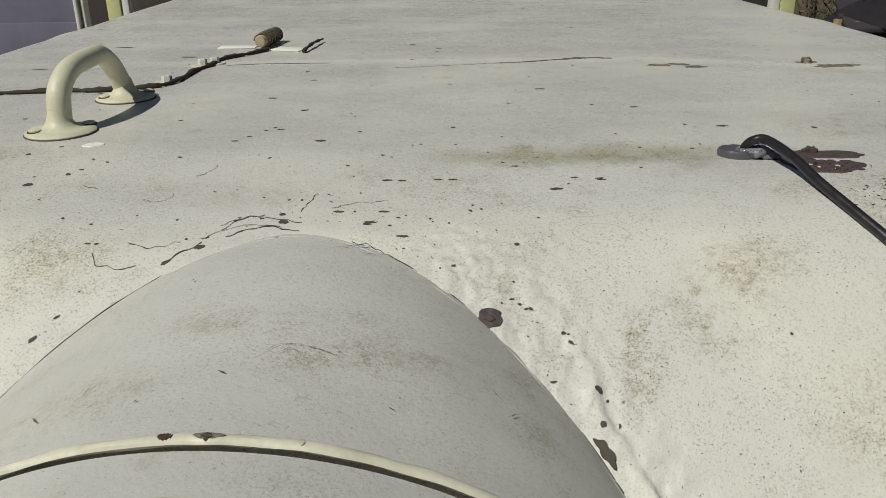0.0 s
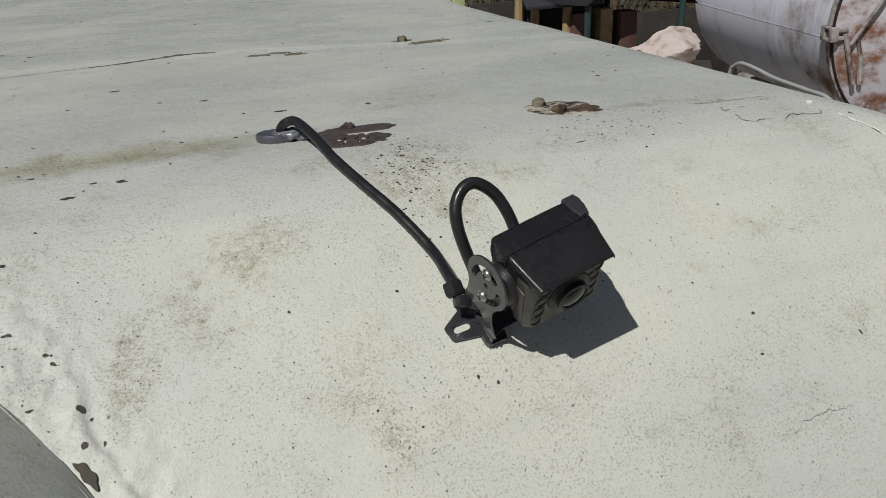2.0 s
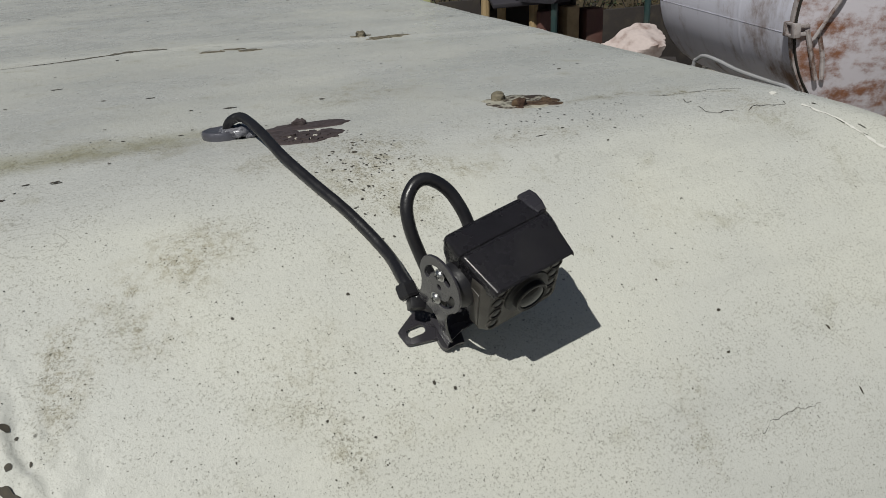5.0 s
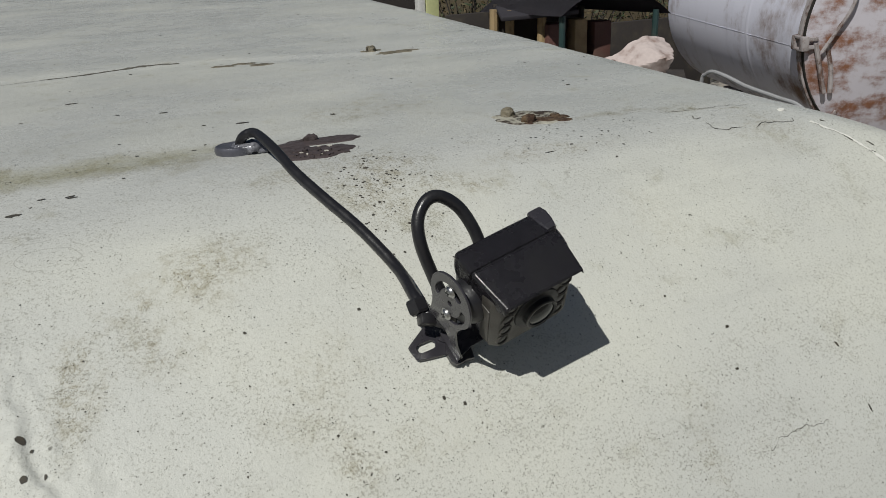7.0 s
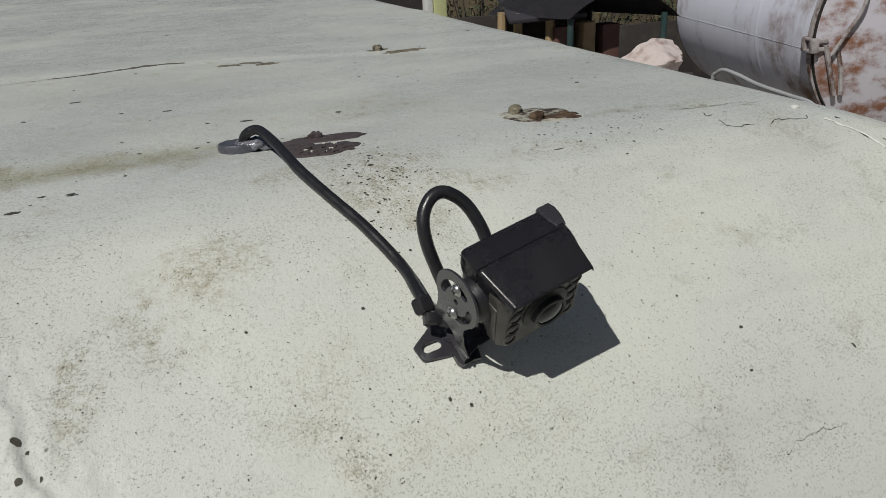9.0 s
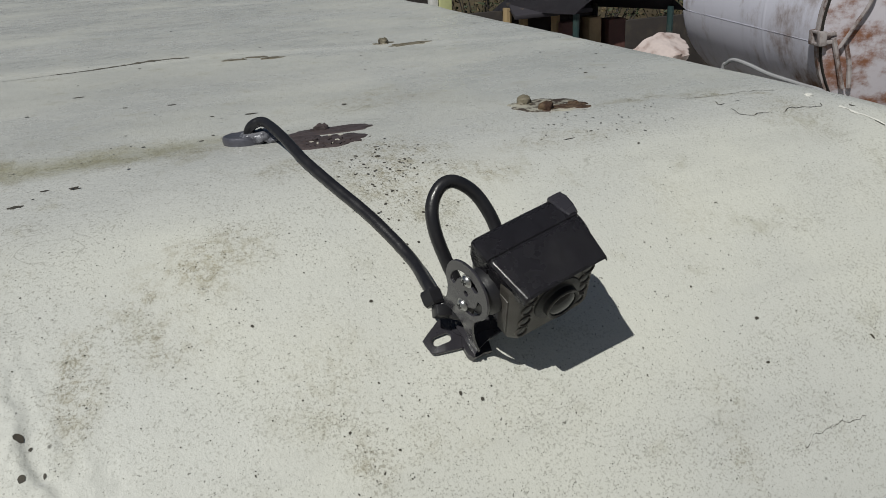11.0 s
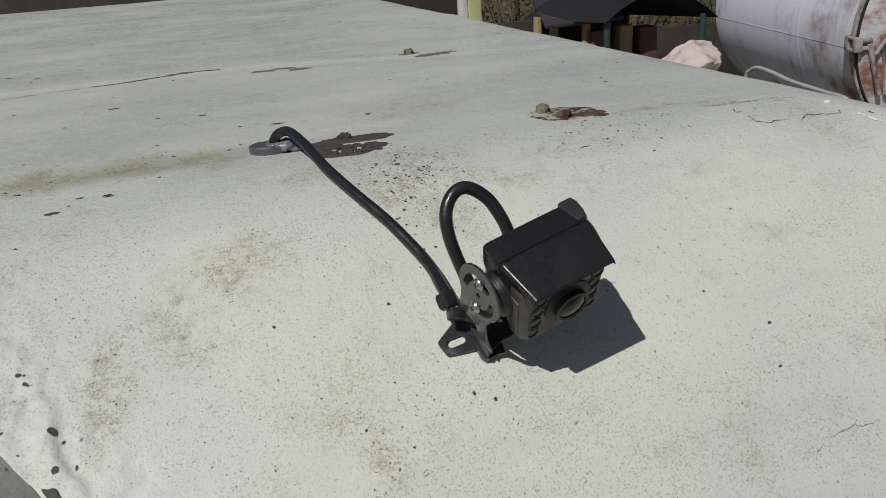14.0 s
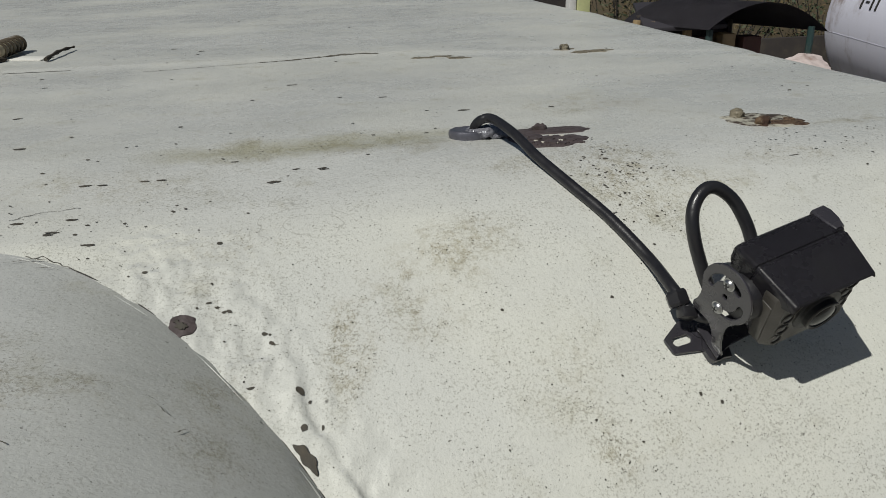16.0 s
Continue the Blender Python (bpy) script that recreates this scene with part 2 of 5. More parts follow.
TAPE = paint("dirty_white_tape", (0.56, 0.54, 0.48), 0.6, 0.5, 30, (0.35, 0.26, 0.18), 200)
FLAKE = paint("white_flaked_paint", (0.78, 0.77, 0.72), 0.6, 0.3, 60, (0.45, 0.43, 0.38), 300)
CHIP_AND_SHADE = paint("dark_chip_and_contact_shade", (0.058, 0.052, 0.042), 0.8, 0.5, 150, (0.12, 0.10, 0.075), 600)
RUST_METAL = rusty("rusted_steel", (0.13, 0.085, 0.05), (0.07, 0.034, 0.02), 0.7, 110)
LICHEN = rusty("lichen_grey_steel", (0.20, 0.175, 0.125), (0.045, 0.035, 0.026), 0.5, 190)


# ---- building helpers ----
def thing(name, m=None):
    ob = new(name)
    ob.empty_display_size = 0.02
    if m is not None:
        ob.matrix_world = m
    return ob


def part(name, bm, material, parent=None, label="", smooth=35):
    me = bpy.data.meshes.new(name)
    bmesh.ops.recalc_face_normals(bm, faces=bm.faces)
    for e in bm.edges:
        e.smooth = not (len(e.link_faces) == 2 and e.calc_face_angle(0) > radians(smooth))
    for f in bm.faces:
        f.smooth = True
    bm.to_mesh(me)
    bm.free()
    me.materials.append(material)
    ob = new(name, me)
    if parent is not None:
        ob.parent = parent
    if label:
        ob["label"] = label
    return ob


def box(bm, size, at=(0, 0, 0), m=None, bevel=0.0, segs=2):
    r = bmesh.ops.create_cube(bm, size=1.0, matrix=(m or Matrix()) @ Matrix.Translation(at) @ Matrix.Diagonal((*size, 1)))
    if bevel:
        edges = {e for v in r["verts"] for e in v.link_edges}
        bmesh.ops.bevel(bm, geom=list(edges), offset=bevel, segments=segs, profile=0.5, affect="EDGES")
    return bm


def lathe(bm, profile, m=None, n=32, close=False):
    """Turns (radius, height) pairs about the local z axis."""
    m = m or Matrix()
    rings = []
    for r, z in profile:
        if r < 1e-6:
            rings.append([bm.verts.new(m @ Vector((0, 0, z)))])
        else:
            rings.append([bm.verts.new(m @ Vector((r * math.cos(2 * math.pi * i / n), r * math.sin(2 * math.pi * i / n), z))) for i in range(n)])
    pairs = list(zip(rings, rings[1:])) + ([(rings[-1], rings[0])] if close else [])
    for a, b in pairs:
        for i in range(n):
            j = (i + 1) % n
            q = [a[i % len(a)], a[j % len(a)], b[j % len(b)], b[i % len(b)]]
            q = [v for k, v in enumerate(q) if v not in q[:k]]
            if len(q) > 2:
                bm.faces.new(q)
    return bm


def smooth_path(points, n=12):
    """Catmull-Rom through the points."""
    p = [Vector(q) for q in points]
    p = [2 * p[0] - p[1], *p, 2 * p[-1] - p[-2]]
    out = []
    for i in range(1, len(p) - 2):
        for k in range(n):
            t = k / n
            a, b, c, d = p[i - 1], p[i], p[i + 1], p[i + 2]
            out.append(0.5 * (2 * b + (c - a) * t + (2 * a - 5 * b + 4 * c - d) * t * t + (3 * b - a - 3 * c + d) * t ** 3))
    return out + [p[-2]]


def tube(bm, path, radius, n=14, caps=True):
    """A round tube along a path; radius is a number or a function of 0..1."""
    path = [Vector(p) for p in path]
    side, rings = None, []
    for i, p in enumerate(path):
        d = (path[min(i + 1, len(path) - 1)] - path[max(i - 1, 0)]).normalized()
        if side is None:
            side = d.orthogonal().normalized()
        side = (side - d * side.dot(d)).normalized()
        up = d.cross(side)
        r = radius(i / (len(path) - 1)) if callable(radius) else radius
        rings.append([bm.verts.new(p + r * (math.cos(a) * side + math.sin(a) * up)) for a in (2 * math.pi * k / n for k in range(n))])
    for a, b in zip(rings, rings[1:]):
        for i in range(n):
            bm.faces.new((a[i], a[(i + 1) % n], b[(i + 1) % n], b[i]))
    if caps:
        bm.faces.new(rings[0])
        bm.faces.new(rings[-1][::-1])
    return bm


def prism(bm, outline, depth, m=None, holes=()):
    """A flat plate of that outline (x, y), depth thick downwards, with through holes given as outlines."""
    m = m or Matrix()
    loops = []
    for loop in (outline, *holes):
        vs = [bm.verts.new((x, y, 0)) for x, y in loop]
        loops += [bm.edges.new((vs[i], vs[(i + 1) % len(vs)])) for i in range(len(vs))]
    got = bmesh.ops.triangle_fill(bm, use_beauty=True, use_dissolve=False, edges=loops)
    faces = [f for f in got["geom"] if isinstance(f, bmesh.types.BMFace)]
    ext = bmesh.ops.extrude_face_region(bm, geom=faces, use_keep_orig=True)
    low = [v for v in ext["geom"] if isinstance(v, bmesh.types.BMVert)]
    bmesh.ops.translate(bm, verts=low, vec=(0, 0, -depth))
    bmesh.ops.transform(bm, matrix=m, verts=bm.verts)
    return bm


def ellipse(cx, cy, rx, ry=None, n=20, a0=0.0):
    ry = rx if ry is None else ry
    return [(cx + rx * math.cos(a0 + 2 * math.pi * i / n), cy + ry * math.sin(a0 + 2 * math.pi * i / n)) for i in range(n)]


def frame_of(origin, normal, along):
    """A matrix with z on the normal and x near along."""
    z = Vector(normal).normalized()
    x = (Vector(along) - z * z.dot(Vector(along))).normalized()
    return Matrix.Translation(origin) @ Matrix((x, z.cross(x), z)).transposed().to_4x4()


# ---- the roof: flat on top, rounded down at the front and the sides ----
TOP, BREAK, CURVE = 2.632, 0.70, 1.66
MID, HALF, ROLL = 0.055, 0.880, 0.10
FLARE, FLARE_ROLL = 0.92, 0.14
CX, CZ, CR = -0.1061, 2.3101, 0.2988


def ease(v):
    v = min(1.0, max(0.0, v))
    return v * v * (3 - 2 * v)


def roof_z(x, y):
    d = max(0.0, BREAK - y)
    z = TOP - CURVE * d * d
    # the sheet sinks towards the duct
    z -= 0.013 * ease((0.34 - x) / 0.28) * ease((0.80 - y) / 0.14) + 0.0035 * math.exp(-((y - 0.52) / 0.05) ** 2)
    # sides roll over; the one beside the tank is wider and flares out at the front
    if x > MID:
        r, e = FLARE_ROLL, x - MID - (FLARE - FLARE_ROLL + 0.10 * ease((0.70 - y) / 0.20))
    else:
        r, e = ROLL, MID - x - (HALF - ROLL + 0.028 * ease((0.78 - y) / 0.28))
    e = max(0.0, e)
    return z - (r - math.sqrt(max(0.0, r * r - min(e, r) ** 2))) - 3.0 * max(0.0, e - r)


def roof_bumpy(x, y):
    z = roof_z(x, y)
    p = Vector((x, y, 0))
    # hand-beaten unevenness of the sheet
    z += 0.0012 * noise.noise(p * 3.1) + 0.0007 * noise.noise(p * 11)
    # shallow trough behind the curve, and the fold line farther back
    z -= 0.003 * math.exp(-((y - 0.775) / 0.03) ** 2) * math.exp(-((x - 0.16) / 0.22) ** 2)
    # lapped seam across the top
    seam = 1.322 - 0.14 * min(1.0, max(0.0, (x - 0.35) / 0.4)) + 0.006 * noise.noise(p * 6)
    z += 0.0009 * min(1.0, max(0.0, (y - seam) / 0.012)) - 0.0012 * math.exp(-((y - seam + 0.02) / 0.02) ** 2)
    z += 0.0028 * math.exp(-((y - 1.75 - 0.05 * x) / 0.05) ** 2)
    # lumpy putty along the duct joint
    s = math.hypot(x - CX, z - CZ) - CR
    if -0.02 < s < 0.12:
        lump = 0.5 + 0.9 * noise.noise(p * 30 + Vector((3, 1, 0)))
        z += 0.0022 * math.exp(-(s / 0.012) ** 2) * max(0, lump)
        side = ease((x + 0.03) / 0.06) * ease((0.66 - y) / 0.08)
        ridge = s - 0.014 - 0.020 * ease((y - 0.455) / 0.07) - 0.005 * noise.noise(p * 21) - 0.003 * noise.noise(p * 60)
        z += side * ease((0.550 - y) / 0.03) * (0.0050 * max(0.2, lump) * math.exp(-(ridge / (0.0028 if ridge > 0 else 0.007)) ** 2))
        z += side * (0.0019 * noise.noise(p * 70) + 0.0013 * noise.noise(p * 160) + 0.0034 * max(0, noise.noise(p * 45) - 0.15)) * math.exp(-((s - 0.015) / 0.035) ** 2)
    return z


def roof_normal(x, y, e=0.002):
    return Vector((roof_z(x - e, y) - roof_z(x + e, y), roof_z(x, y - e) - roof_z(x, y + e), 2 * e)).normalized()


def on_roof(x, y, h=0.0):
    return Vector((x, y, roof_bumpy(x, y))) + roof_normal(x, y) * h


machine = tagged(thing("harvester_hood", Matrix.Translation((MID, 1.6, 0))), "cream-painted weathered steel machine hood with rounded front and duct", "machine")


def under(name, bm, material, label="", smooth=35, parent=None):
    """A part of the hood, built in world metres."""
    ob = part(name, bm, material, parent or machine, label, smooth)
    ob.matrix_parent_inverse = (parent or machine).matrix_world.inverted()
    return ob


def axis_steps(stops):
    out = []
    for (a, step), (b, _) in zip(stops, stops[1:]):
        n = max(1, round((b - a) / step))
        out += [a + (b - a) * i / n for i in range(n)]
    return out + [stops[-1][0]]


def build_roof():
    xs = axis_steps([(MID - HALF, 0.008), (MID - HALF + ROLL, 0.02), (-0.45, 0.006), (-0.04, 0.002), (0.17, 0.006), (0.70, 0.012), (MID + FLARE - FLARE_ROLL, 0.008), (MID + FLARE + 0.11, 1)])
    ys = axis_steps([(0.20, 0.02), (0.34, 0.006), (0.42, 0.0022), (0.62, 0.006), (0.86, 0.012), (1.10, 0.006), (1.40, 0.02), (2.0, 0.06), (3.4, 1)])
    verts, faces = [], []
    cols = [-1, *range(len(xs)), -2]
    rows = [-1, *range(len(ys)), -2]
    for j in rows:
        for i in cols:
            x = xs[0] if i == -1 else xs[-1] if i == -2 else xs[i]
            y = ys[0] if j == -1 else ys[-1] if j == -2 else ys[j]
            z = 0.55 if i < 0 or j < 0 else roof_bumpy(x, y)
            verts.append((x, y, z))
    w = len(cols)
    for j in range(len(rows) - 1):
        for i in range(w - 1):
            a = j * w + i
            faces.append((a, a + 1, a + w + 1, a + w))
    me = bpy.data.meshes.new("roof_panel")
    me.from_pydata(verts, [], faces)
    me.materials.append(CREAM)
    me.shade_smooth()
    me.set_sharp_from_angle(angle=radians(62))
    ob = new("roof_panel", me)
    ob.parent = machine
    ob.matrix_parent_inverse = machine.matrix_world.inverted()
    return ob


build_roof()


# ---- the round duct that runs out of the curved front ----
SKEW = -0.052


def duct_shell(y0, y1, r, wobble=0.0, front=1.0, rear=0.0):
    bm = bmesh.new()
    grid = []
    for j in range(40):
        y = y0 + (y1 - y0) * j / 39
        row = []
        for i in range(121):
            a = math.pi * (-0.62 + 1.24 * i / 120)
            rr = r + wobble * noise.noise(Vector((a * 2.2, y * 9, 4.0)))
            row.append(bm.verts.new((CX + rr * math.sin(a), y + SKEW * rr * math.sin(a) * (front + (rear - front) * j / 39), CZ + rr * math.cos(a))))
        grid.append(row)
    for a, b in zip(grid, grid[1:]):
        for i in range(120):
            bm.faces.new((a[i], a[i + 1], b[i + 1], b[i]))
    return bm


def duct_ring(y, r, thick, deep, lumps=0.0):
    """A rounded hoop round the duct."""
    bm = bmesh.new()
    rings = []
    for i in range(181):
        a = math.pi * (-0.62 + 1.24 * i / 180)
        ring = []
        for k in range(10):
            b = 2 * math.pi * k / 10
            rr = r + thick * math.sin(b) + lumps * noise.noise(Vector((a * 16, k * 0.4, y * 30)))
            ring.append(bm.verts.new((CX + rr * math.sin(a), y + SKEW * rr * math.sin(a) + deep * math.cos(b), CZ + rr * math.cos(a))))
        rings.append(ring)
    for a, b in zip(rings, rings[1:]):
        for k in range(10):
            bm.faces.new((a[k], a[(k + 1) % 10], b[(k + 1) % 10], b[k]))
    return bm


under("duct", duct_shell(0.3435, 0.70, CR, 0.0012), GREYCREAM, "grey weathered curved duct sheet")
rim = under("duct_rim", duct_ring(0.3410, CR - 0.0010, 0.0024, 0.0040, 0.0010), RIM_PAINT, "cream rolled rim with chipped paint")
# dark ring sunk in the open gap so the gap reads black
under("duct_gap_fill", duct_ring(0.3340, CR - 0.026, 0.004, 0.010), DARK_GAP, "dark ring added in the shaded gap behind the rim")
under("duct_cover", duct_shell(0.14, 0.3326, CR - 0.0015, 0.0006, 0.0, 1.0), GREYCREAM, "pale duct cover")
under("cover_rim", duct_ring(0.296, CR - 0.002, 0.002, 0.003, 0.0006), HANDLE_PAINT)
def joint(inset, lift):
    out = []
    for i in range(121):
        a = math.radians(-44 + 96 * i / 120)
        r = CR + lift
        x, z = CX + r * math.sin(a), CZ + r * math.cos(a)
        lo, hi = 0.36, 0.75
        for _ in range(30):
            mid = (lo + hi) / 2
            lo, hi = (mid, hi) if roof_z(x, mid) < z else (lo, mid)
        out.append(Vector((x, lo - inset, z)))
    return out


under("duct_lip", tube(bmesh.new(), joint(0.007, -0.0008), lambda t: 0.0009 + 0.0004 * math.sin(t * 47), 8), GREYCREAM, "folded lip along the duct joint")
under("joint_seam", tube(bmesh.new(), joint(0.001, 0.0), lambda t: 0.0005 + 0.0004 * math.sin(t * 61) * math.sin(t * 23), 6), DARK_GAP, "dark open seam at the duct joint")
# rust breaking through the rim
for a0, w, skin, say in ((-0.078, 0.012, RUST_METAL, "brown rust through the rim paint"), (-0.003, 0.028, LICHEN, "grey bare metal worn through the rim paint"), (0.148, 0.006, TAPE, "pale lifted paint flake on the rim")):
    bm = bmesh.new()
    rows = []
    for i in range(13):
        a = a0 + w * (i / 12 - 0.5) * 2
        k = math.sin(math.pi * i / 12) ** 0.5 * (0.55 + 0.5 * noise.noise(Vector((a * 330, 5.0, 2.0))))
        row = []
        for b in (0.4, 0.9, 1.4, 1.9, 2.4):
            bb = math.pi / 2 + (b - 1.4) * k * (1 + 0.4 * noise.noise(Vector((a * 200, b * 2, 0))))
            rr = CR - 0.0010 + 0.0030 * math.sin(bb)
            row.append(bm.verts.new((CX + rr * math.sin(a), 0.3410 + SKEW * rr * math.sin(a) + 0.0047 * math.cos(bb), CZ + rr * math.cos(a))))
        rows.append(row)
    for q, r in zip(rows, rows[1:]):
        for i in range(4):
            bm.faces.new((q[i], q[i + 1], r[i + 1], r[i]))
    under("worn_spot", bm, skin, say, 35, rim)

# ---- the reversing camera ----
CAM = pose(0.427, 0.4373, 2.6063, 26.6, -13.4, 6.7)
TOW = CAM.inverted()
unit = tagged(thing("reversing_camera", CAM), "small black square vehicle camera on a bracket, tilted on the hood", "camera")


def loft(secs, closed=True):
    """Skins a row of (y, [(x, z), ...]) sections of equal length and caps the ends."""
    bm = bmesh.new()
    rings = [[bm.verts.new((x, y, z)) for x, z in ring] for y, ring in secs]
    n = len(rings[0])
    for a, b in zip(rings, rings[1:]):
        for i in range(n if closed else n - 1):
            bm.faces.new((a[i], a[(i + 1) % n], b[(i + 1) % n], b[i]))
    if closed:
        bm.faces.new(rings[0][::-1])
        bm.faces.new(rings[-1])
    return bm


def rounded(xl, xr, bot, top, r, n=5):
    """A rectangle in (x, z) with quarter-round corners."""
    out = []
    for cx, cz, a0 in ((xr - r, top - r, 0), (xl + r, top - r, 90), (xl + r, bot + r, 180), (xr - r, bot + r, 270)):
        out += [(cx + r * math.cos(radians(a0 + 90 * i / n)), cz + r * math.sin(radians(a0 + 90 * i / n))) for i in range(n + 1)]
    return out


# rear shell: a gloss black block with rounded edges, drawn in towards the back
part("housing", loft([(0.0245, rounded(-0.025, 0.025, -0.024, 0.017, 0.006)), (0.0225, rounded(-0.0290, 0.0285, -0.0280, 0.0205, 0.007)), (0.016, rounded(-0.0308, 0.0300, -0.0310, 0.0232, 0.007)),
                      (-0.006, rounded(-0.0312, 0.0306, -0.0325, 0.0235, 0.007)), (-0.0125, rounded(-0.0312, 0.0306, -0.0325, 0.0220, 0.007))]), BLACK, unit)
# front bezel: a matt frame that stands a little proud of the shell, with chamfered cheeks
bezel_ring = lambda g, top: rounded(-0.0322 + g, 0.0308 - g, -0.0335 + g, top, 0.0065)
bezel = part("bezel", loft([(-0.0100, bezel_ring(0.0012, 0.0205)), (-0.0112, bezel_ring(0.0, 0.0215)), (-0.0205, bezel_ring(0.0004, 0.0200)), (-0.0248, bezel_ring(0.0030, 0.0185)), (-0.0256, bezel_ring(0.0040, 0.0175))]), BEZEL, unit, "matt dark grey-brown front bezel", 24)
# a raised rib down each cheek
for s, x in ((-1, -0.0320), (1, 0.0306)):
    bm = bmesh.new()
    box(bm, (0.0016, 0.0085, 0.034), (x, -0.0158, -0.0085), None, 0.0007)
    part("cheek_rib", bm, BEZEL, bezel)


def visor_mesh():
    """Bent sheet hood over the housing, folded at a pressed crease, with rounded shoulders and short cheeks."""
    stations = [(0.0226, -0.0305, 0.0262, 0.0215, 0.010), (0.0212, -0.0314, 0.0342, 0.0231, 0.013), (0.0175, -0.0326, 0.0378, 0.0246, 0.017), (0.0105, -0.0330, 0.0362, 0.0258, 0.019), (0.0014, -0.0334, 0.0342, 0.0272, 0.021),
                (0.0008, -0.0325, 0.0335, 0.0261, 0.020), (-0.0006, -0.0325, 0.0335, 0.0261, 0.020), (-0.0014, -0.0332, 0.0340, 0.0270, 0.020),
                (-0.016, -0.0308, 0.0330, 0.0241, 0.013), (-0.0302, -0.0284, 0.0320, 0.0212, 0.006), (-0.0314, -0.0276, 0.0316, 0.0200, 0.003)]
    secs = []
    for y, xl, xr, z, cheek in stations:
        r = 0.0030
        left = [(xl + r - r * math.cos(radians(90 * i / 6)), z - r + r * math.sin(radians(90 * i / 6))) for i in range(7)]
        right = [(xr - r + r * math.sin(radians(90 * i / 6)), z - r + r * math.cos(radians(90 * i / 6))) for i in range(7)]
        mid = [(xl + (xr - xl) * q, z + 0.0003) for q in (0.3, 0.5, 0.7)]
        secs.append((y, [(xl - 0.0003, z - max(cheek, r + 0.0004)), *left, *mid, *right, (xr + 0.0003, z - max(cheek, r + 0.0004))]))
    bm = loft(secs, False)
    bmesh.ops.solidify(bm, geom=bm.faces[:], thickness=0.0012)
    return bm


visor = part("visor", visor_mesh(), BLACK, unit, "folded black sun visor with a pressed crease", 24)
lug = loft([(0.0238, rounded(0.0282, 0.0362, 0.0190, 0.0232, 0.0015)), (0.0232, rounded(0.0270, 0.0376, 0.0195, 0.0246, 0.0018)), (0.0180, rounded(0.0264, 0.0384, 0.0205, 0.0257, 0.0018)), (0.0100, rounded(0.0264, 0.0372, 0.0212, 0.0269, 0.0018)), (0.0030, rounded(0.0275, 0.0350, 0.0220, 0.0276, 0.0018))])
part("hinge_tab", lug, BLACK, visor)

# stepped lens barrel in the middle of the face
FACE = Matrix.Translation((0.0012, -0.0242, -0.0052)) @ Matrix.Rotation(radians(90), 4, "X")
lens = part("lens_barrel", lathe(bmesh.new(), [(0.0176, -0.002), (0.0176, 0.0012), (0.0168, 0.0024), (0.0128, 0.0030), (0.0122, 0.0036), (0.0120, 0.0070), (0.0112, 0.0078), (0.0100, 0.0078), (0.0097, 0.0070), (0, 0.0060)], FACE, 48), LENS_RING, unit, "stepped matt black lens barrel")
part("lens_ring", lathe(bmesh.new(), [(0.0112, 0.0079), (0.0116, 0.0081), (0.0121, 0.0076), (0.0121, 0.0070)], FACE, 48), BEZEL, lens, "pale edge of the lens ring")
part("lens_glass", lathe(bmesh.new(), [(0, 0.0092), (0.004, 0.0089), (0.0075, 0.0081), (0.0096, 0.0071)], FACE, 32), GLASS, lens, "dark glass lens")
for x, z in ((-0.0186, 0.0085), (-0.0214, -0.0010), (-0.0226, -0.0118), (-0.0244, -0.0215), (0.0232, 0.0085), (0.0214, -0.0005), (0.0210, -0.0100), (0.0198, -0.0205)):
    lm = Matrix.Translation((x, -0.0257, z)) @ Matrix.Rotation(radians(90), 4, "X")
    led = part("led_socket", lathe(bmesh.new(), [(0.0036, -0.0010), (0.0038, 0.0005), (0.0044, 0.0009), (0.0049, 0.0004), (0.0050, -0.0012)], lm, 22), BEZEL, unit)
    part("infrared_led", lathe(bmesh.new(), [(0, 0.0004), (0.0018, 0.0003), (0.0034, -0.0002), (0.0037, -0.0009)], lm, 18), LED, led, "dark infrared diode")

# bracket: a pressed steel U with a slotted disc at each side, legs and a base that leans with the housing
PLATE = Matrix.Translation((-0.0463, 0.005, 0)) @ Matrix(((-0.0861, 0.1093, 0.9903), (0.9962, 0.0, 0.0866), (0.0095, 0.9940, -0.1089))).to_4x4() @ Matrix.Translation((0, 0, 0.0018))


def slot_arc(a0, a1, r0, r1, n=12):
    """A curved slot with round ends about the disc's centre."""
    c, h = (r0 + r1) / 2, (r1 - r0) / 2
    at = lambda r, a: (-0.001 + r * math.cos(radians(a)), r * math.sin(radians(a)))
    out = [at(r1, a0 + (a1 - a0) * i / n) for i in range(n + 1)]
    ex, ez = at(c, a1)
    out += [(ex + h * math.cos(radians(a1 + 180 * i / 5)), ez + h * math.sin(radians(a1 + 180 * i / 5))) for i in range(1, 5)]
    out += [at(r0, a1 + (a0 - a1) * i / n) for i in range(n + 1)]
    sx, sz = at(c, a0)
    out += [(sx + h * math.cos(radians(a0 + 180 + 180 * i / 5)), sz + h * math.sin(radians(a0 + 180 + 180 * i / 5))) for i in range(1, 5)]
    return out


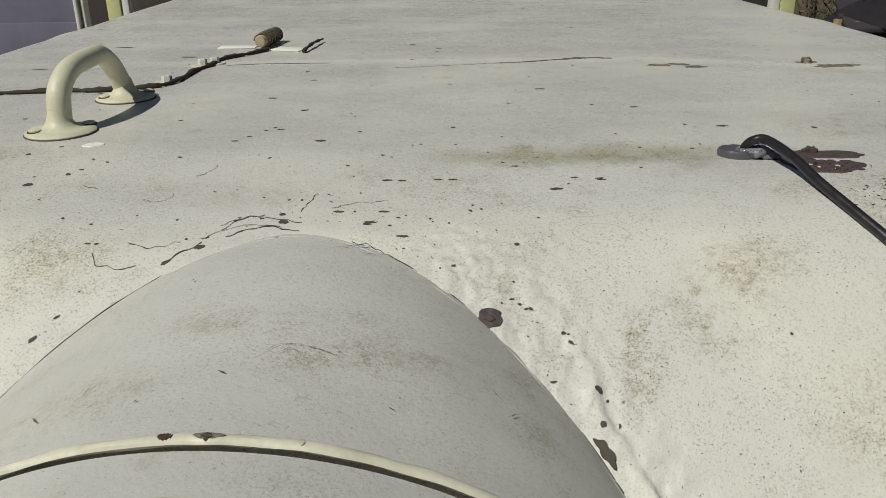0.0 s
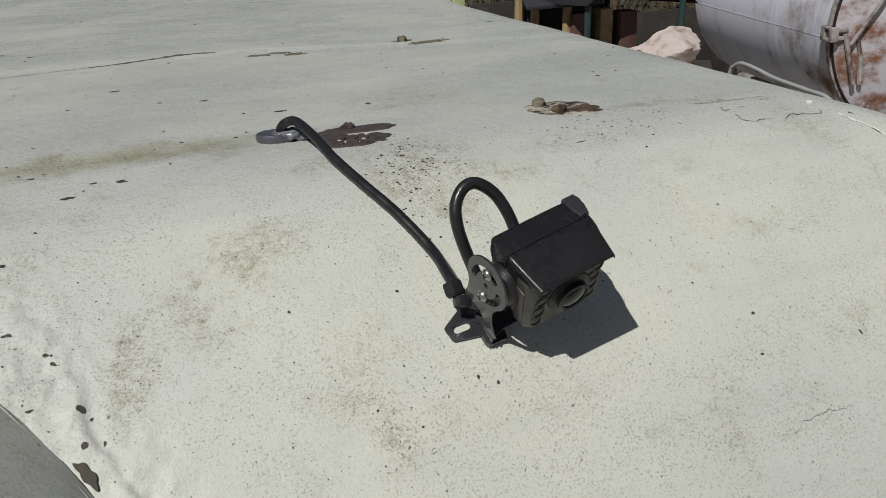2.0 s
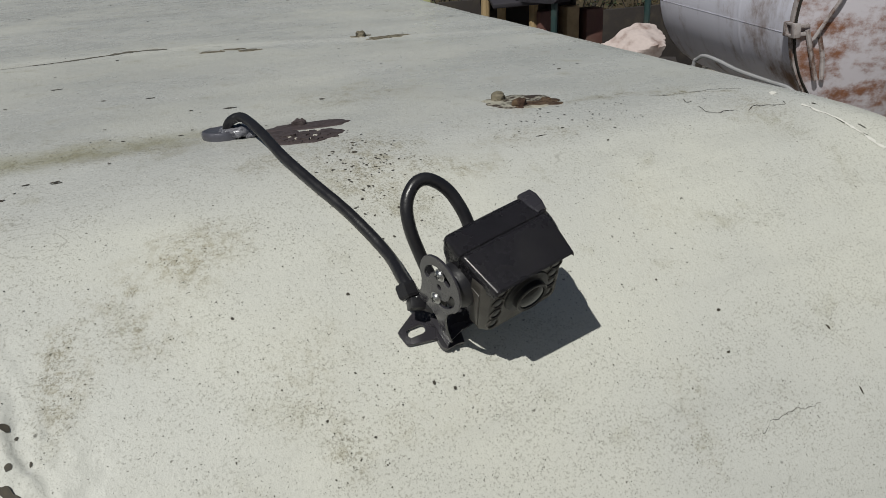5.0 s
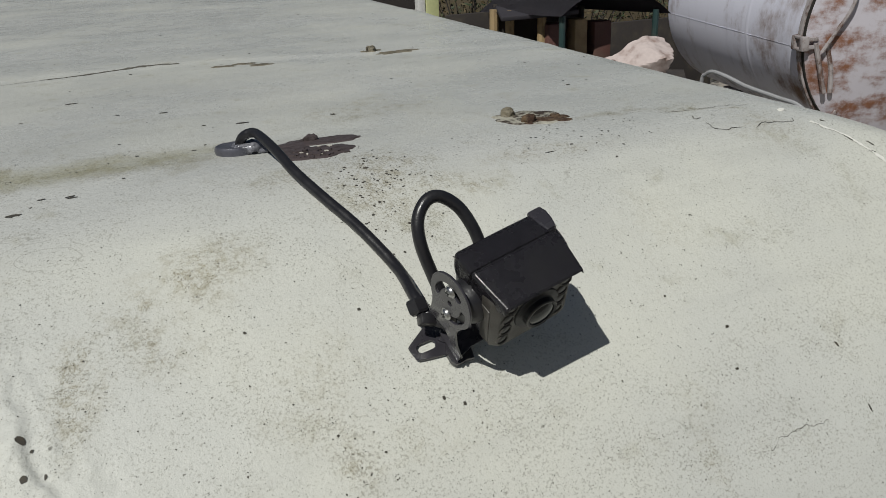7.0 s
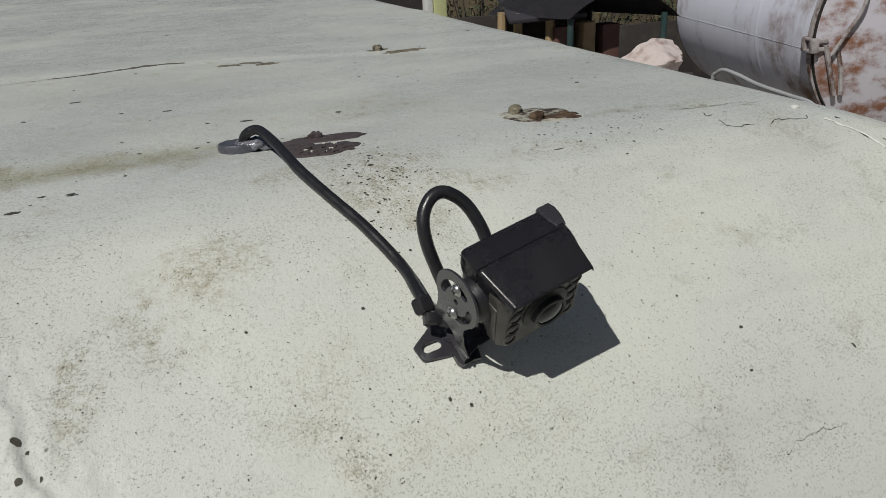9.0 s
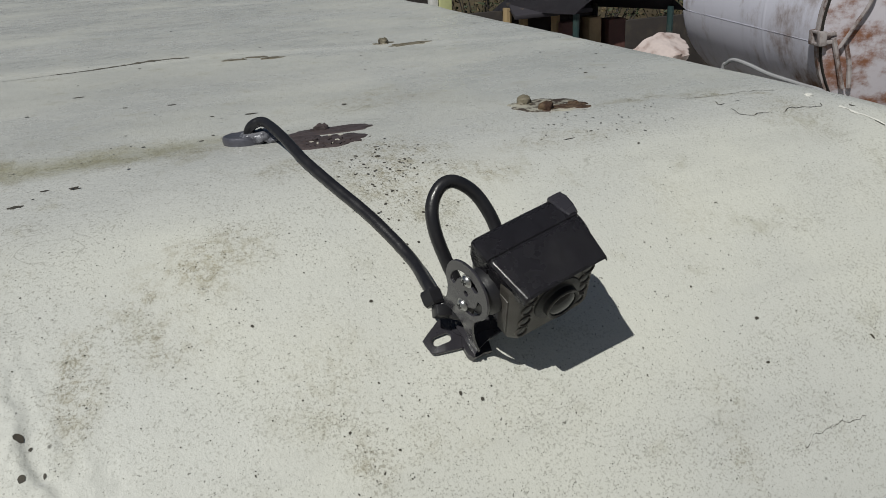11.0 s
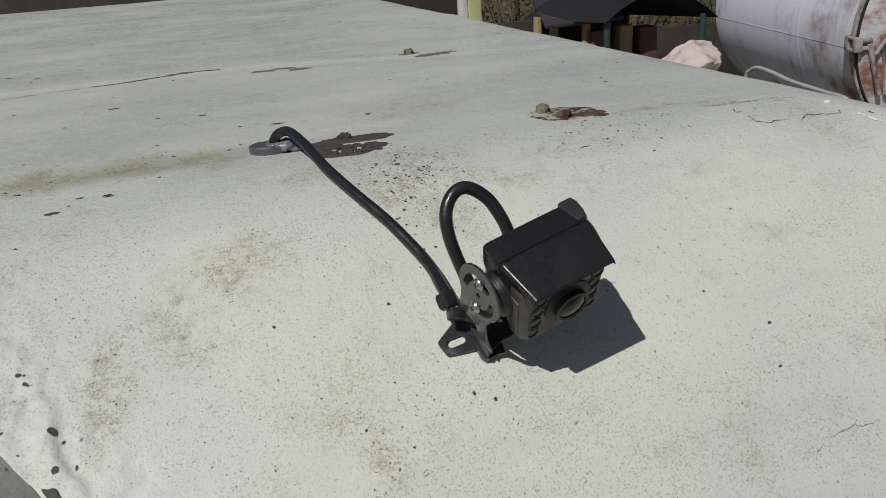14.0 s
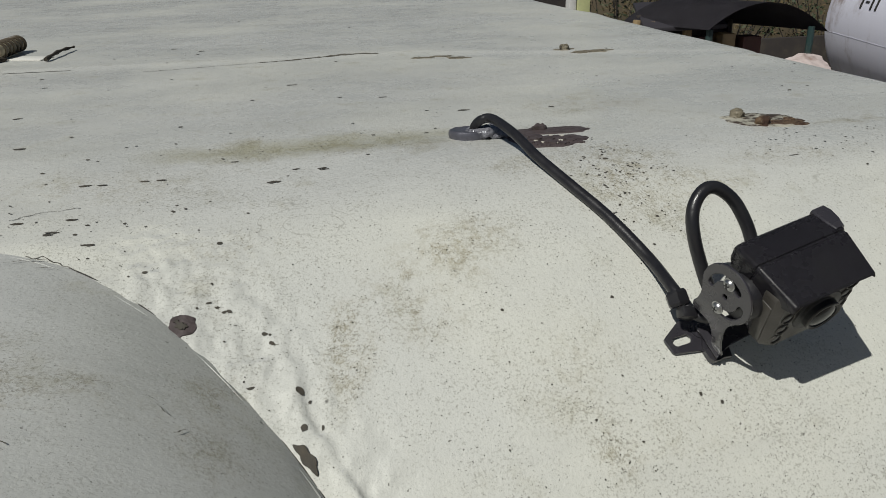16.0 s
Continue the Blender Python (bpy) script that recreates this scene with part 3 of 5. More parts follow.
def plate_outline():
    """Disc, waist, toe and the nub that the cable is tied to (along the housing, up)."""
    disc = [(-0.001 + 0.0205 * math.cos(radians(a)), 0.0025 + 0.0210 * math.sin(radians(a))) for a in range(-32, 232, 8)]
    low = [(-0.0115, -0.0195), (-0.0103, -0.0250), (-0.0104, -0.0320), (-0.0106, -0.0400), (-0.0120, -0.0480), (-0.0138, -0.0540), (-0.0110, -0.0558), (-0.0050, -0.0550),
           (-0.0030, -0.0500), (-0.0022, -0.0420), (-0.0002, -0.0360), (0.0036, -0.0318), (0.0095, -0.0315), (0.0160, -0.0325), (0.0190, -0.0300), (0.0188, -0.0260), (0.0165, -0.0210), (0.0158, -0.0150)]
    return disc + low


def side_plate(m, bend):
    bm = prism(bmesh.new(), plate_outline(), 0.0018, None, [slot_arc(4, 122, 0.0105, 0.0155), slot_arc(176, 282, 0.0105, 0.0155), ellipse(-0.001, 0.0, 0.0019, n=12)])
    for v in bm.verts:
        v.co.z += bend * max(0.0, (-0.018 - v.co.y) / 0.035) ** 1.4
    bmesh.ops.bevel(bm, geom=[e for e in bm.edges if len(e.link_faces) == 2 and e.calc_face_angle(0) > 1.2], offset=0.0004, segments=1, affect="EDGES")
    bmesh.ops.transform(bm, matrix=m, verts=bm.verts)
    return bm


bracket = part("bracket_disc", side_plate(PLATE, 0.0070), BLACK, unit, "slotted black bracket plate with a toe", 40)
OUT = PLATE @ Matrix.Translation((0, 0, -0.0018)) @ Matrix.Rotation(radians(180), 4, "X")
for u, v, spin in ((-0.0002, 0.0112, 25), (0.0003, -0.0124, 5)):
    sm = OUT @ Matrix.Translation((u, -v, 0)) @ Matrix.Rotation(radians(spin), 4, "Z")
    screw = part("screw", lathe(bmesh.new(), [(0, 0.0026), (0.0012, 0.0027), (0.0024, 0.0023), (0.0034, 0.0014), (0.0038, 0.0004), (0.0045, 0.0003), (0.0045, -0.0003)], sm, 24), STEEL, bracket, "bright cross-head screw")
    bm = bmesh.new()
    box(bm, (0.0040, 0.0008, 0.0008), (0, 0, 0.0025), sm)
    box(bm, (0.0008, 0.0040, 0.0009), (0, 0, 0.0025), sm)
    part("screw_slot", bm, LENS_RING, screw, "dark cross slot")
part("pivot_boss", lathe(bmesh.new(), [(0, -0.0030), (0.0124, -0.0030), (0.0132, -0.0036), (0.0136, -0.0060), (0.0150, -0.0085), (0.0155, -0.0130)], OUT @ Matrix.Translation((-0.006, 0.0, 0.0)), 40), RUBBER, bracket)
RIGHT = Matrix.Translation((0.0368, 0.004, -0.002)) @ Matrix(((0.0, 0.0, 1.0), (1.0, 0.0, 0.0), (0.0, 1.0, 0.0))).to_4x4()
part("bracket_disc", side_plate(RIGHT, -0.0010), BLACK, unit, "slotted black bracket plate with a toe", 40)
part("pivot_boss", lathe(bmesh.new(), [(0, 0.0), (0.0148, 0.0), (0.0165, 0.003), (0.0165, 0.012)], RIGHT @ Matrix.Rotation(radians(180), 4, "X") @ Matrix.Translation((0, 0, 0.0018)), 30), BLACK, unit)
BASE = TOW @ frame_of(CAM @ Vector((-0.0455, -0.0075, -0.0560)), Vector((-0.21, -0.56, 0.80)), CAM.to_3x3() @ Vector((1, 0, 0)))
base = [(-0.0008, 0.0), (0.004, 0.0022), (0.012, 0.0042), (0.024, 0.0048), (0.060, 0.0046), (0.074, 0.0040), (0.082, 0.0060), (0.086, 0.012), (0.086, 0.022), (0.0, 0.024)]
part("bracket_base", prism(bmesh.new(), base, 0.0018, BASE), BLACK, unit)
FOOT = TOW @ frame_of((0.378, 0.47027, 2.54677), (0.0, -0.5754, 0.8179), (1, 0, 0))
tab = [(-0.0132, 0.0048), (-0.0128, 0.0020), (-0.0104, -0.0052), (-0.0088, -0.0066), (-0.0040, -0.0068), (0.0132, -0.0068), (0.0200, -0.0040), (0.0260, 0.0060), (0.0240, 0.0200), (0.0060, 0.0196), (0.0010, 0.0168), (-0.0115, 0.0066)]
hole = [(0.0030 + 0.0034 * math.cos(a), 0.0034 + 0.0034 * math.sin(a)) if math.cos(a) > 0 else (-0.0042 + 0.0034 * math.cos(a), 0.0020 + 0.0034 * math.sin(a)) for a in (2 * math.pi * (i + 0.5) / 20 for i in range(20))]
bm = prism(bmesh.new(), tab, 0.0020, None, [hole])
bmesh.ops.bevel(bm, geom=[e for e in bm.edges if len(e.link_faces) == 2 and e.calc_face_angle(0) > 1.2], offset=0.0005, segments=1, affect="EDGES")
bmesh.ops.transform(bm, matrix=FOOT, verts=bm.verts)
part("bracket_foot", bm, BLACK, unit, "black foot plate with a slotted tab")
# black plate added by the toe, flush, also closing lit slits in the shadow
sole = [(0.0108, -0.0060), (0.0122, -0.0140), (0.0150, -0.0170), (0.0185, -0.0165), (0.0235, -0.0150), (0.0290, -0.0150), (0.0300, 0.0040), (0.0140, 0.0040)]
bm = prism(bmesh.new(), sole, 0.0040, FOOT @ Matrix.Translation((0, 0, 0.0028)))
part("sole_shade_plate", bm, BLACK, unit)
# washer and bolt that hold the foot behind the disc
part("foot_bolt", lathe(bmesh.new(), [(0, 0.0042), (0.0034, 0.0042), (0.0040, 0.0034), (0.0040, 0.0012), (0.0066, 0.0010), (0.0068, 0.0)], FOOT @ Matrix.Translation((0.0150, 0.0085, 0)), 20), BLACK, unit, "black bolt in the foot plate")
# cable tie round the cable and the nub of the bracket
tie_m = TOW @ frame_of((0.3758, 0.4812, 2.5760), (0.12, -0.62, -0.78), (0.9, 0.25, 0.1))
bm = bmesh.new()
tube(bm, [tie_m @ Vector((0, 0, -0.0055)), tie_m @ Vector((0, 0, -0.0035)), tie_m @ Vector((0, 0, 0.0035)), tie_m @ Vector((0, 0, 0.0055))], lambda t: 0.0080 - 0.0012 * (abs(t - 0.5) > 0.4), 6)
tie = part("cable_tie", bm, RUBBER, unit, "", 20)
bm = bmesh.new()
box(bm, (0.0130, 0.0095, 0.0080), (0.0050, 0.0035, 0.0105), tie_m @ Matrix.Rotation(radians(-18), 4, "Y"), 0.0014)
part("tie_head", bm, RUBBER, tie)
# the cable: out of the hood, along the paint, through the tie, round a loop and into the housing
run = [(0.303, 0.748, 2.634), (0.3035, 0.746, 2.642), (0.308, 0.740, 2.6490), (0.3163, 0.7306, 2.6515), (0.3235, 0.690, 2.6470), (0.332, 0.650, 2.6355),
       (0.3455, 0.608, 2.6225), (0.3625, 0.568, 2.6065), (0.3770, 0.527, 2.5870), (0.3772, 0.490, 2.5790), (0.3830, 0.474, 2.5690), (0.3915, 0.4640, 2.5680), (0.3925, 0.4610, 2.5770),
       (0.388, 0.462, 2.588), (0.3825, 0.466, 2.604), (0.3765, 0.470, 2.626), (0.3770, 0.4750, 2.6420), (0.3845, 0.4790, 2.6525), (0.3950, 0.4805, 2.6540), (0.4075, 0.4785, 2.645), (0.416, 0.474, 2.630), (0.420, 0.468, 2.615), (0.422, 0.460, 2.605)]
part("cable", tube(bmesh.new(), [TOW @ p for p in smooth_path(run, 10)], 0.0044, 18), RUBBER, unit, "round black rubber cable with one loop")
part("cable_gland", tube(bmesh.new(), [TOW @ Vector(p) for p in ((0.4185, 0.4700, 2.6190), (0.4200, 0.4668, 2.6130), (0.4215, 0.4620, 2.6070))], 0.0062, 16), RUBBER, unit)

# ---- seal where the cable leaves the hood ----
seal = tagged(thing("cable_grommet", Matrix.Translation(on_roof(0.3005, 0.753))), "grey sealant-smeared round cable grommet on the hood", "grommet")
bm = lathe(bmesh.new(), [(0, 0.0062), (0.009, 0.0064), (0.0160, 0.0066), (0.0174, 0.0073), (0.0188, 0.0070), (0.0198, 0.0052), (0.0200, 0.0026), (0.0196, 0.0010), (0.0190, -0.004)], Matrix.Diagonal((1.0, 0.92, 1, 1)), 48)
for v in bm.verts:
    # the top slopes down to the back
    v.co.z = v.co.z * (1.0 - 7.0 * v.co.y * (v.co.z > 0.002)) + 0.0006 * noise.noise(v.co * 150)
    v.co.x *= 1 + 0.06 * noise.noise(v.co * 60)
part("flange", bm, GROMMET, seal)
bm = bmesh.new()
for dx, dy, dz, rx, ry, rz in ((0.0135, -0.0095, 0.0060, 0.0135, 0.0110, 0.0060), (0.0245, -0.0130, 0.0035, 0.0110, 0.0090, 0.0050), (0.0035, -0.0060, 0.0066, 0.0090, 0.0080, 0.0030), (0.0180, -0.0040, 0.0070, 0.0090, 0.0070, 0.0046)):
    bmesh.ops.create_icosphere(bm, subdivisions=3, radius=1.0, matrix=Matrix.Translation((dx, dy, dz)) @ Matrix.Diagonal((rx, ry, rz, 1)))
for v in bm.verts:
    v.co += v.normal * 0.0030 * noise.noise(v.co * 170)
part("sealant", bm, SEALANT, seal, "shiny smear of sealant")

# ---- primer patches and rusty bolt plates ----
def splat(name, x, y, rx, ry, turn, seed, material, label, category="paint patch", h=0.0008, rough=0.35, holes=0):
    """A thin patch with an uneven outline that follows the hood."""
    bm = bmesh.new()
    n = 56
    c, s = math.cos(radians(turn)), math.sin(radians(turn))
    rings = []
    for k in (0.0, 0.35, 0.7, 0.93, 1.0):
        ring = []
        for i in range(n):
            a = 2 * math.pi * i / n
            w = 1 + rough * noise.noise(Vector((math.cos(a) * 1.6, math.sin(a) * 1.6, seed))) + 0.2 * rough * noise.noise(Vector((math.cos(a) * 6, math.sin(a) * 6, seed + 9)))
            u, v = rx * w * k * math.cos(a), ry * w * k * math.sin(a)
            px, py = x + u * c - v * s, y + u * s + v * c
            ring.append(bm.verts.new(on_roof(px, py, h if k < 1 else -0.0006)))
        rings.append(ring)
    for a, b in zip(rings[1:], rings[2:]):
        for i in range(n):
            bm.faces.new((a[i], a[(i + 1) % n], b[(i + 1) % n], b[i]))
    bm.faces.new(rings[1])
    for v in rings[0]:
        bm.verts.remove(v)
    return tagged(part(name, bm, material, None, "", 60), label, category)


splat("primer_patch", 0.378, 0.747, 0.044, 0.0150, -6, 1.0, PRIMER, "brown primer patch beside the cable grommet")
splat("primer_patch", 0.366, 0.707, 0.036, 0.0200, 6, 5.0, PRIMER, "brown primer patch in front of the other one")
splat("primer_patch", 0.346, 0.722, 0.017, 0.026, 0, 11.0, PRIMER, "brown primer patch under the cable")
for q, w in (((0.357, 0.703), 1.0), ((0.366, 0.698), 0.7), ((0.374, 0.706), 0.8), ((0.352, 0.712), 0.6), ((0.381, 0.722), 0.9), ((0.372, 0.726), 0.6)):
    splat("primer_crumb", q[0], q[1], 0.0022 * w, 0.0030 * w, 30, 90 + q[0] * 700, TAPE, "pale crumb of old paint in the primer", "primer crumb", h=0.0013, rough=0.9)
splat("primer_patch", 0.0455, 0.534, 0.0105, 0.0082, 0, 8.0, PRIMER, "small dark brown patch at the duct joint")
for q, w in (((0.044, 0.534), 1.0), ((0.0475, 0.5325), 0.7), ((0.042, 0.5375), 0.6)):
    splat("primer_crumb", q[0], q[1], 0.0028 * w, 0.0024 * w, 0, 70 + q[0] * 900, CHIP_AND_SHADE, "dark crumb in the small brown patch", "primer crumb", h=0.0016, rough=0.9)
splat("rust_patch", 0.1176, 0.447, 0.0095, 0.0030, -50, 17.0, CHIP_AND_SHADE, "brown rust scab in the putty", "rust patch", h=0.0016, rough=0.45)
RUST_SCAB = rusty("flaking_rust_scab", (0.44, 0.42, 0.35), (0.055, 0.035, 0.026), 0.72, 75)
for q, w in (((0.362, 0.701), 0.9), ((0.372, 0.695), 0.7), ((0.352, 0.718), 1.0), ((0.383, 0.702), 0.6), ((0.345, 0.706), 0.6), ((0.366, 0.713), 0.7), ((0.357, 0.692), 0.5), ((0.377, 0.709), 0.5), ((0.349, 0.698), 0.5), ((0.389, 0.694), 0.4)):
    splat("primer_crumb", q[0], q[1], 0.006 * w, 0.006 * w, 0, 40 + q[0] * 900, PRIMER, "lumpy crumb of brown primer", "primer crumb", h=0.0018 * w + 0.0006, rough=0.9)
splat("rust_patch", 0.610, 0.712, 0.024, 0.011, -12, 13.0, RUST_METAL, "orange rust bleeding from old bolts", "rust patch", h=0.0011, rough=0.8)
splat("rust_patch", 0.592, 0.730, 0.037, 0.027, -8, 3.0, RUST_SCAB, "rust-stained bare patch round old bolts", "rust patch")


def lump(name, x, y, r, material, label, category="bolt", seed=0.0, flat=0.8):
    bm = bmesh.new()
    m = frame_of(on_roof(x, y, -0.0008), roof_normal(x, y), (1, 0.3, 0))
    lathe(bm, [(0, 1.55 * flat * r), (r * 0.35, 1.55 * flat * r), (r * 0.7, 1.48 * flat * r), (r * 0.95, 1.25 * flat * r), (r * 1.02, 0.95 * flat * r), (r * 1.02, 0.6 * flat * r), (r, 0.3 * flat * r), (r * 1.25, 0.16 * flat * r), (r * 1.45, 0)], m, 24)
    for v in bm.verts:
        v.co += Vector((noise.noise(v.co * 210 + Vector((seed, 0, 0))), noise.noise(v.co * 210 + Vector((0, seed, 5))), noise.noise(v.co * 260))) * 0.26 * r
        v.co += Vector((noise.noise(v.co * 620), noise.noise(v.co * 620 + Vector((3, 3, 3))), noise.noise(v.co * 620 + Vector((7, 0, 3))))) * 0.14 * r
    return tagged(part(name, bm, material, None, "", 70), label, category)


lump("rusty_bolt", 0.577, 0.746, 0.0068, LICHEN, "grey crusted round bolt head", seed=1)
lump("rusty_bolt", 0.584, 0.712, 0.0068, RUST_METAL, "rust-crusted hexagon bolt head", seed=4)
lump("rusty_bolt", 0.620, 0.722, 0.0060, RUST_METAL, "flat rust-eaten bolt stub", seed=7, flat=0.3)
lump("rusty_bolt", 0.371, 0.757, 0.0070, PRIMER, "brown painted bolt stub on the primer", seed=9, flat=0.5)
for i, (x, y) in enumerate(((0.358, 1.254), (0.390, 1.268), (0.407, 1.241), (0.590, 1.264), (0.612, 1.232), (0.636, 1.232))):
    splat("bolt_scar", x, y, 0.019, 0.009, 0, 20.0 + i, LICHEN, "dark worn scar of a removed bolt", "scar", h=0.0006, rough=0.7)
lump("rusty_bolt", 0.59, 1.262, 0.007, LICHEN, "small dark bolt stub", seed=12)

DIRT_AND_SHADE = paint("dirt_and_fold_shade", (0.11, 0.10, 0.08), 0.8, 0.5, 40, (0.10, 0.09, 0.07), 300)
# ---- grab handle ----
grab = tagged(thing("grab_handle", Matrix.Translation(on_roof(-0.396, 0.965))), "cream-painted cast steel grab handle with round feet", "handle")
GI = grab.matrix_world.inverted()
bar = smooth_path([(-0.398, 0.874, 2.634), (-0.398, 0.874, 2.655), (-0.397, 0.882, 2.680), (-0.395, 0.912, 2.697), (-0.393, 0.965, 2.701), (-0.396, 1.004, 2.698), (-0.396, 1.034, 2.680), (-0.3925, 1.047, 2.655), (-0.390, 1.049, 2.634)], 8)
bm = tube(bmesh.new(), [GI @ (p - Vector((0, 0, 0.003))) for p in bar], lambda t: 0.0118 + 0.0006 * math.sin(t * 9) - 0.0008 * max(0, abs(t - 0.5) * 2 - 0.85), 20)
part("bar", bm, HANDLE_PAINT, grab)
for q in ((-0.399, 0.872), (-0.390, 1.048)):
    fm = GI @ frame_of(on_roof(*q), (0, 0, 1), (0, 1, 0))
    foot = part("foot", lathe(bmesh.new(), [(0.0102, 0.026), (0.0116, 0.021), (0.0136, 0.0145), (0.0168, 0.0094), (0.0215, 0.0066), (0.0270, 0.0055), (0.0355, 0.0046), (0.0385, 0.0022), (0.0385, -0.002)], fm @ Matrix.Diagonal((0.99, 0.95, 1, 1)), 32), HANDLE_PAINT, grab)
    # dark ring round the foot's edge paints in its contact shade
    part("foot_contact_shade", lathe(bmesh.new(), [(0.0380, 0.0014), (0.0392, 0.0012), (0.0400, -0.0005)], fm @ Matrix.Diagonal((0.99, 0.95, 1, 1)), 32), CHIP_AND_SHADE, foot, "dark ring painted as contact shade under the foot")
    for du, dv in ((-0.017, 0.020), (0.019, -0.0235)):
        part("rivet", lathe(bmesh.new(), [(0, 0.0046), (0.0012, 0.0038), (0.0040, 0.0044), (0.0064, 0.0036), (0.0068, 0.0026), (0.0068, 0.0)], fm @ Matrix.Translation((du, dv, 0.0038)), 18), HANDLE_PAINT, foot)
        part("rivet_gap", lathe(bmesh.new(), [(0.0066, 0.0022), (0.0080, 0.0020), (0.0082, 0.0)], fm @ Matrix.Translation((du, dv, 0.0040)), 18), CHIP_AND_SHADE, foot)

# ---- ground ----
gm = Mat("dusty_yard", 0.9)
c = gm.mix(gm.noise(0.6, 8), (0.36, 0.33, 0.29), (0.24, 0.22, 0.19))
gm.color(gm.mix(gm.ramp(gm.noise(9, 5), 0.5, 0.7), c, (0.42, 0.39, 0.34))).bump(gm.noise(14, 6), 0.02)
bm = bmesh.new()
bmesh.ops.create_grid(bm, x_segments=60, y_segments=60, size=600)
for v in bm.verts:
    if v.co.length > 25:
        v.co.z = 0.5 * noise.noise(v.co * 0.02)
tagged(part("ground", bm, gm.m), "dusty trodden farmyard ground", "ground", kind="structure")

# ---- rusty tank trailer ----
TANKW = rusty("rusty_white_tank", (0.70, 0.70, 0.80), (0.26, 0.16, 0.11), 0.34, 1.7, 0.045, (6.09 + 0.03, 4.68 + 0.12, 1.6, 0.26, -15))
TANKR = rusty("rusty_tank_door", (0.50, 0.475, 0.52), (0.27, 0.115, 0.062), 0.55, 4.6, 0.03, None, (0.6, 0.6, 1.7))
CLAMP = rusty("rusty_clamp_steel", (0.36, 0.33, 0.33), (0.15, 0.075, 0.05), 0.6, 9.0, 0.02)
TANK_N, TANK_AZ, TANK_R, TANK_L, TANK_Z = Vector((6.09, 4.68)), radians(15), 0.90, 2.75, 1.85
tank_m = Matrix.Translation((TANK_N.x, TANK_N.y, 0)) @ Matrix.Rotation(-TANK_AZ, 4, "Z")
tank = tagged(thing("tank_trailer", tank_m), "rusty grey-white cylindrical tank trailer with a clamped end door", "tank")
AX = Matrix.Translation((0, 0, TANK_Z)) @ Matrix.Rotation(radians(-90), 4, "X")
R = TANK_R
part("shell", lathe(bmesh.new(), [(R, 0), (R, 0.02), (R, 0.88), (R, 0.90), (R + 0.004, 0.92), (R, 0.94), (R, 0.96), (R, TANK_L - 0.03), (R * 0.998, TANK_L), (R * 0.93, TANK_L + 0.10), (R * 0.6, TANK_L + 0.2), (0, TANK_L + 0.24)], AX, 72), TANKW, tank)
part("door_flange", lathe(bmesh.new(), [(R - 0.02, -0.02), (R + 0.03, -0.02), (R + 0.03, 0.02), (R - 0.02, 0.02)], AX, 72, True), CLAMP, tank)
# dark ring standing in for the shade in the gap at the door
part("door_gap_ring", lathe(bmesh.new(), [(R - 0.03, -0.050), (R + 0.012, -0.050), (R + 0.012, -0.022), (R - 0.03, -0.022)], AX, 72, True), DARK_GAP, tank, "dark ring added as the shaded gap between shell and door")
door = part("end_door", lathe(bmesh.new(), [(0, -0.24), (R * 0.4, -0.21), (R * 0.75, -0.13), (R * 0.95, -0.075), (R + 0.004, -0.052)], AX, 72), TANKR, tank, "domed rust-streaked end door")
for a in range(0, 360, 45):
    cm = AX @ Matrix.Rotation(radians(a - 2), 4, "Z") @ Matrix.Translation((R + 0.03, 0, -0.02))
    bm = bmesh.new()
    box(bm, (0.06, 0.11, 0.05), (0.0, 0, 0.05), cm, 0.008)
    box(bm, (0.06, 0.11, 0.05), (0.0, 0, -0.07), cm, 0.008)
    box(bm, (0.03, 0.022, 0.16), (0.014, 0.045, -0.01), cm, 0.006)
    box(bm, (0.03, 0.022, 0.16), (0.014, -0.045, -0.01), cm, 0.006)
    box(bm, (0.12, 0.03, 0.03), (-0.05, 0.03, -0.07), cm, 0.006)
    box(bm, (0.12, 0.03, 0.03), (-0.05, -0.03, -0.07), cm, 0.006)
    part("door_clamp", bm, CLAMP, tank)
bm = bmesh.new()
box(bm, (0.5, 2.4, 0.5), (0, 1.4, 0.70), bevel=0.02)
part("chassis", bm, TANKR, tank)
for sx in (-1, 1):
    wm = Matrix.Translation((sx * 0.75, 1.7, 0.45)) @ Matrix.Rotation(radians(90), 4, "Y")
    w = part("wheel", lathe(bmesh.new(), [(0.25, -0.12), (0.40, -0.13), (0.45, -0.08), (0.45, 0.08), (0.40, 0.13), (0.25, 0.12)], wm, 36, True), DARK_GAP, tank)
    part("rim", lathe(bmesh.new(), [(0, 0.04), (0.1, 0.05), (0.24, 0.10), (0.25, 0.10), (0.25, -0.1), (0, -0.1)], wm, 24), TANKR, w)
part("weld_seam", tube(bmesh.new(), [(-math.cos(0.09) * (R + 0.001), y, TANK_Z - math.sin(0.09) * (R + 0.001)) for y in (0.05, 1.0, 2.0, 2.7)], 0.0018, 6), TANKW, tank)
for k in (0.0, 0.09):
    part("strut", tube(bmesh.new(), [AX @ Vector(p) for p in ((-0.84 + k, 0.03, -0.10), (-0.78 + k, 0.24, -0.11), (-0.73 + k * 0.6, 0.42, -0.12))], 0.020, 8), CLAMP, door)
part("hinge_pipe", tube(bmesh.new(), [AX @ p for p in smooth_path([(-0.80, 0.10, -0.13), (-0.72, -0.06, -0.16), (-0.63, -0.26, -0.19), (-0.60, -0.50, -0.19)], 6)], 0.015, 8), CLAMP, door)
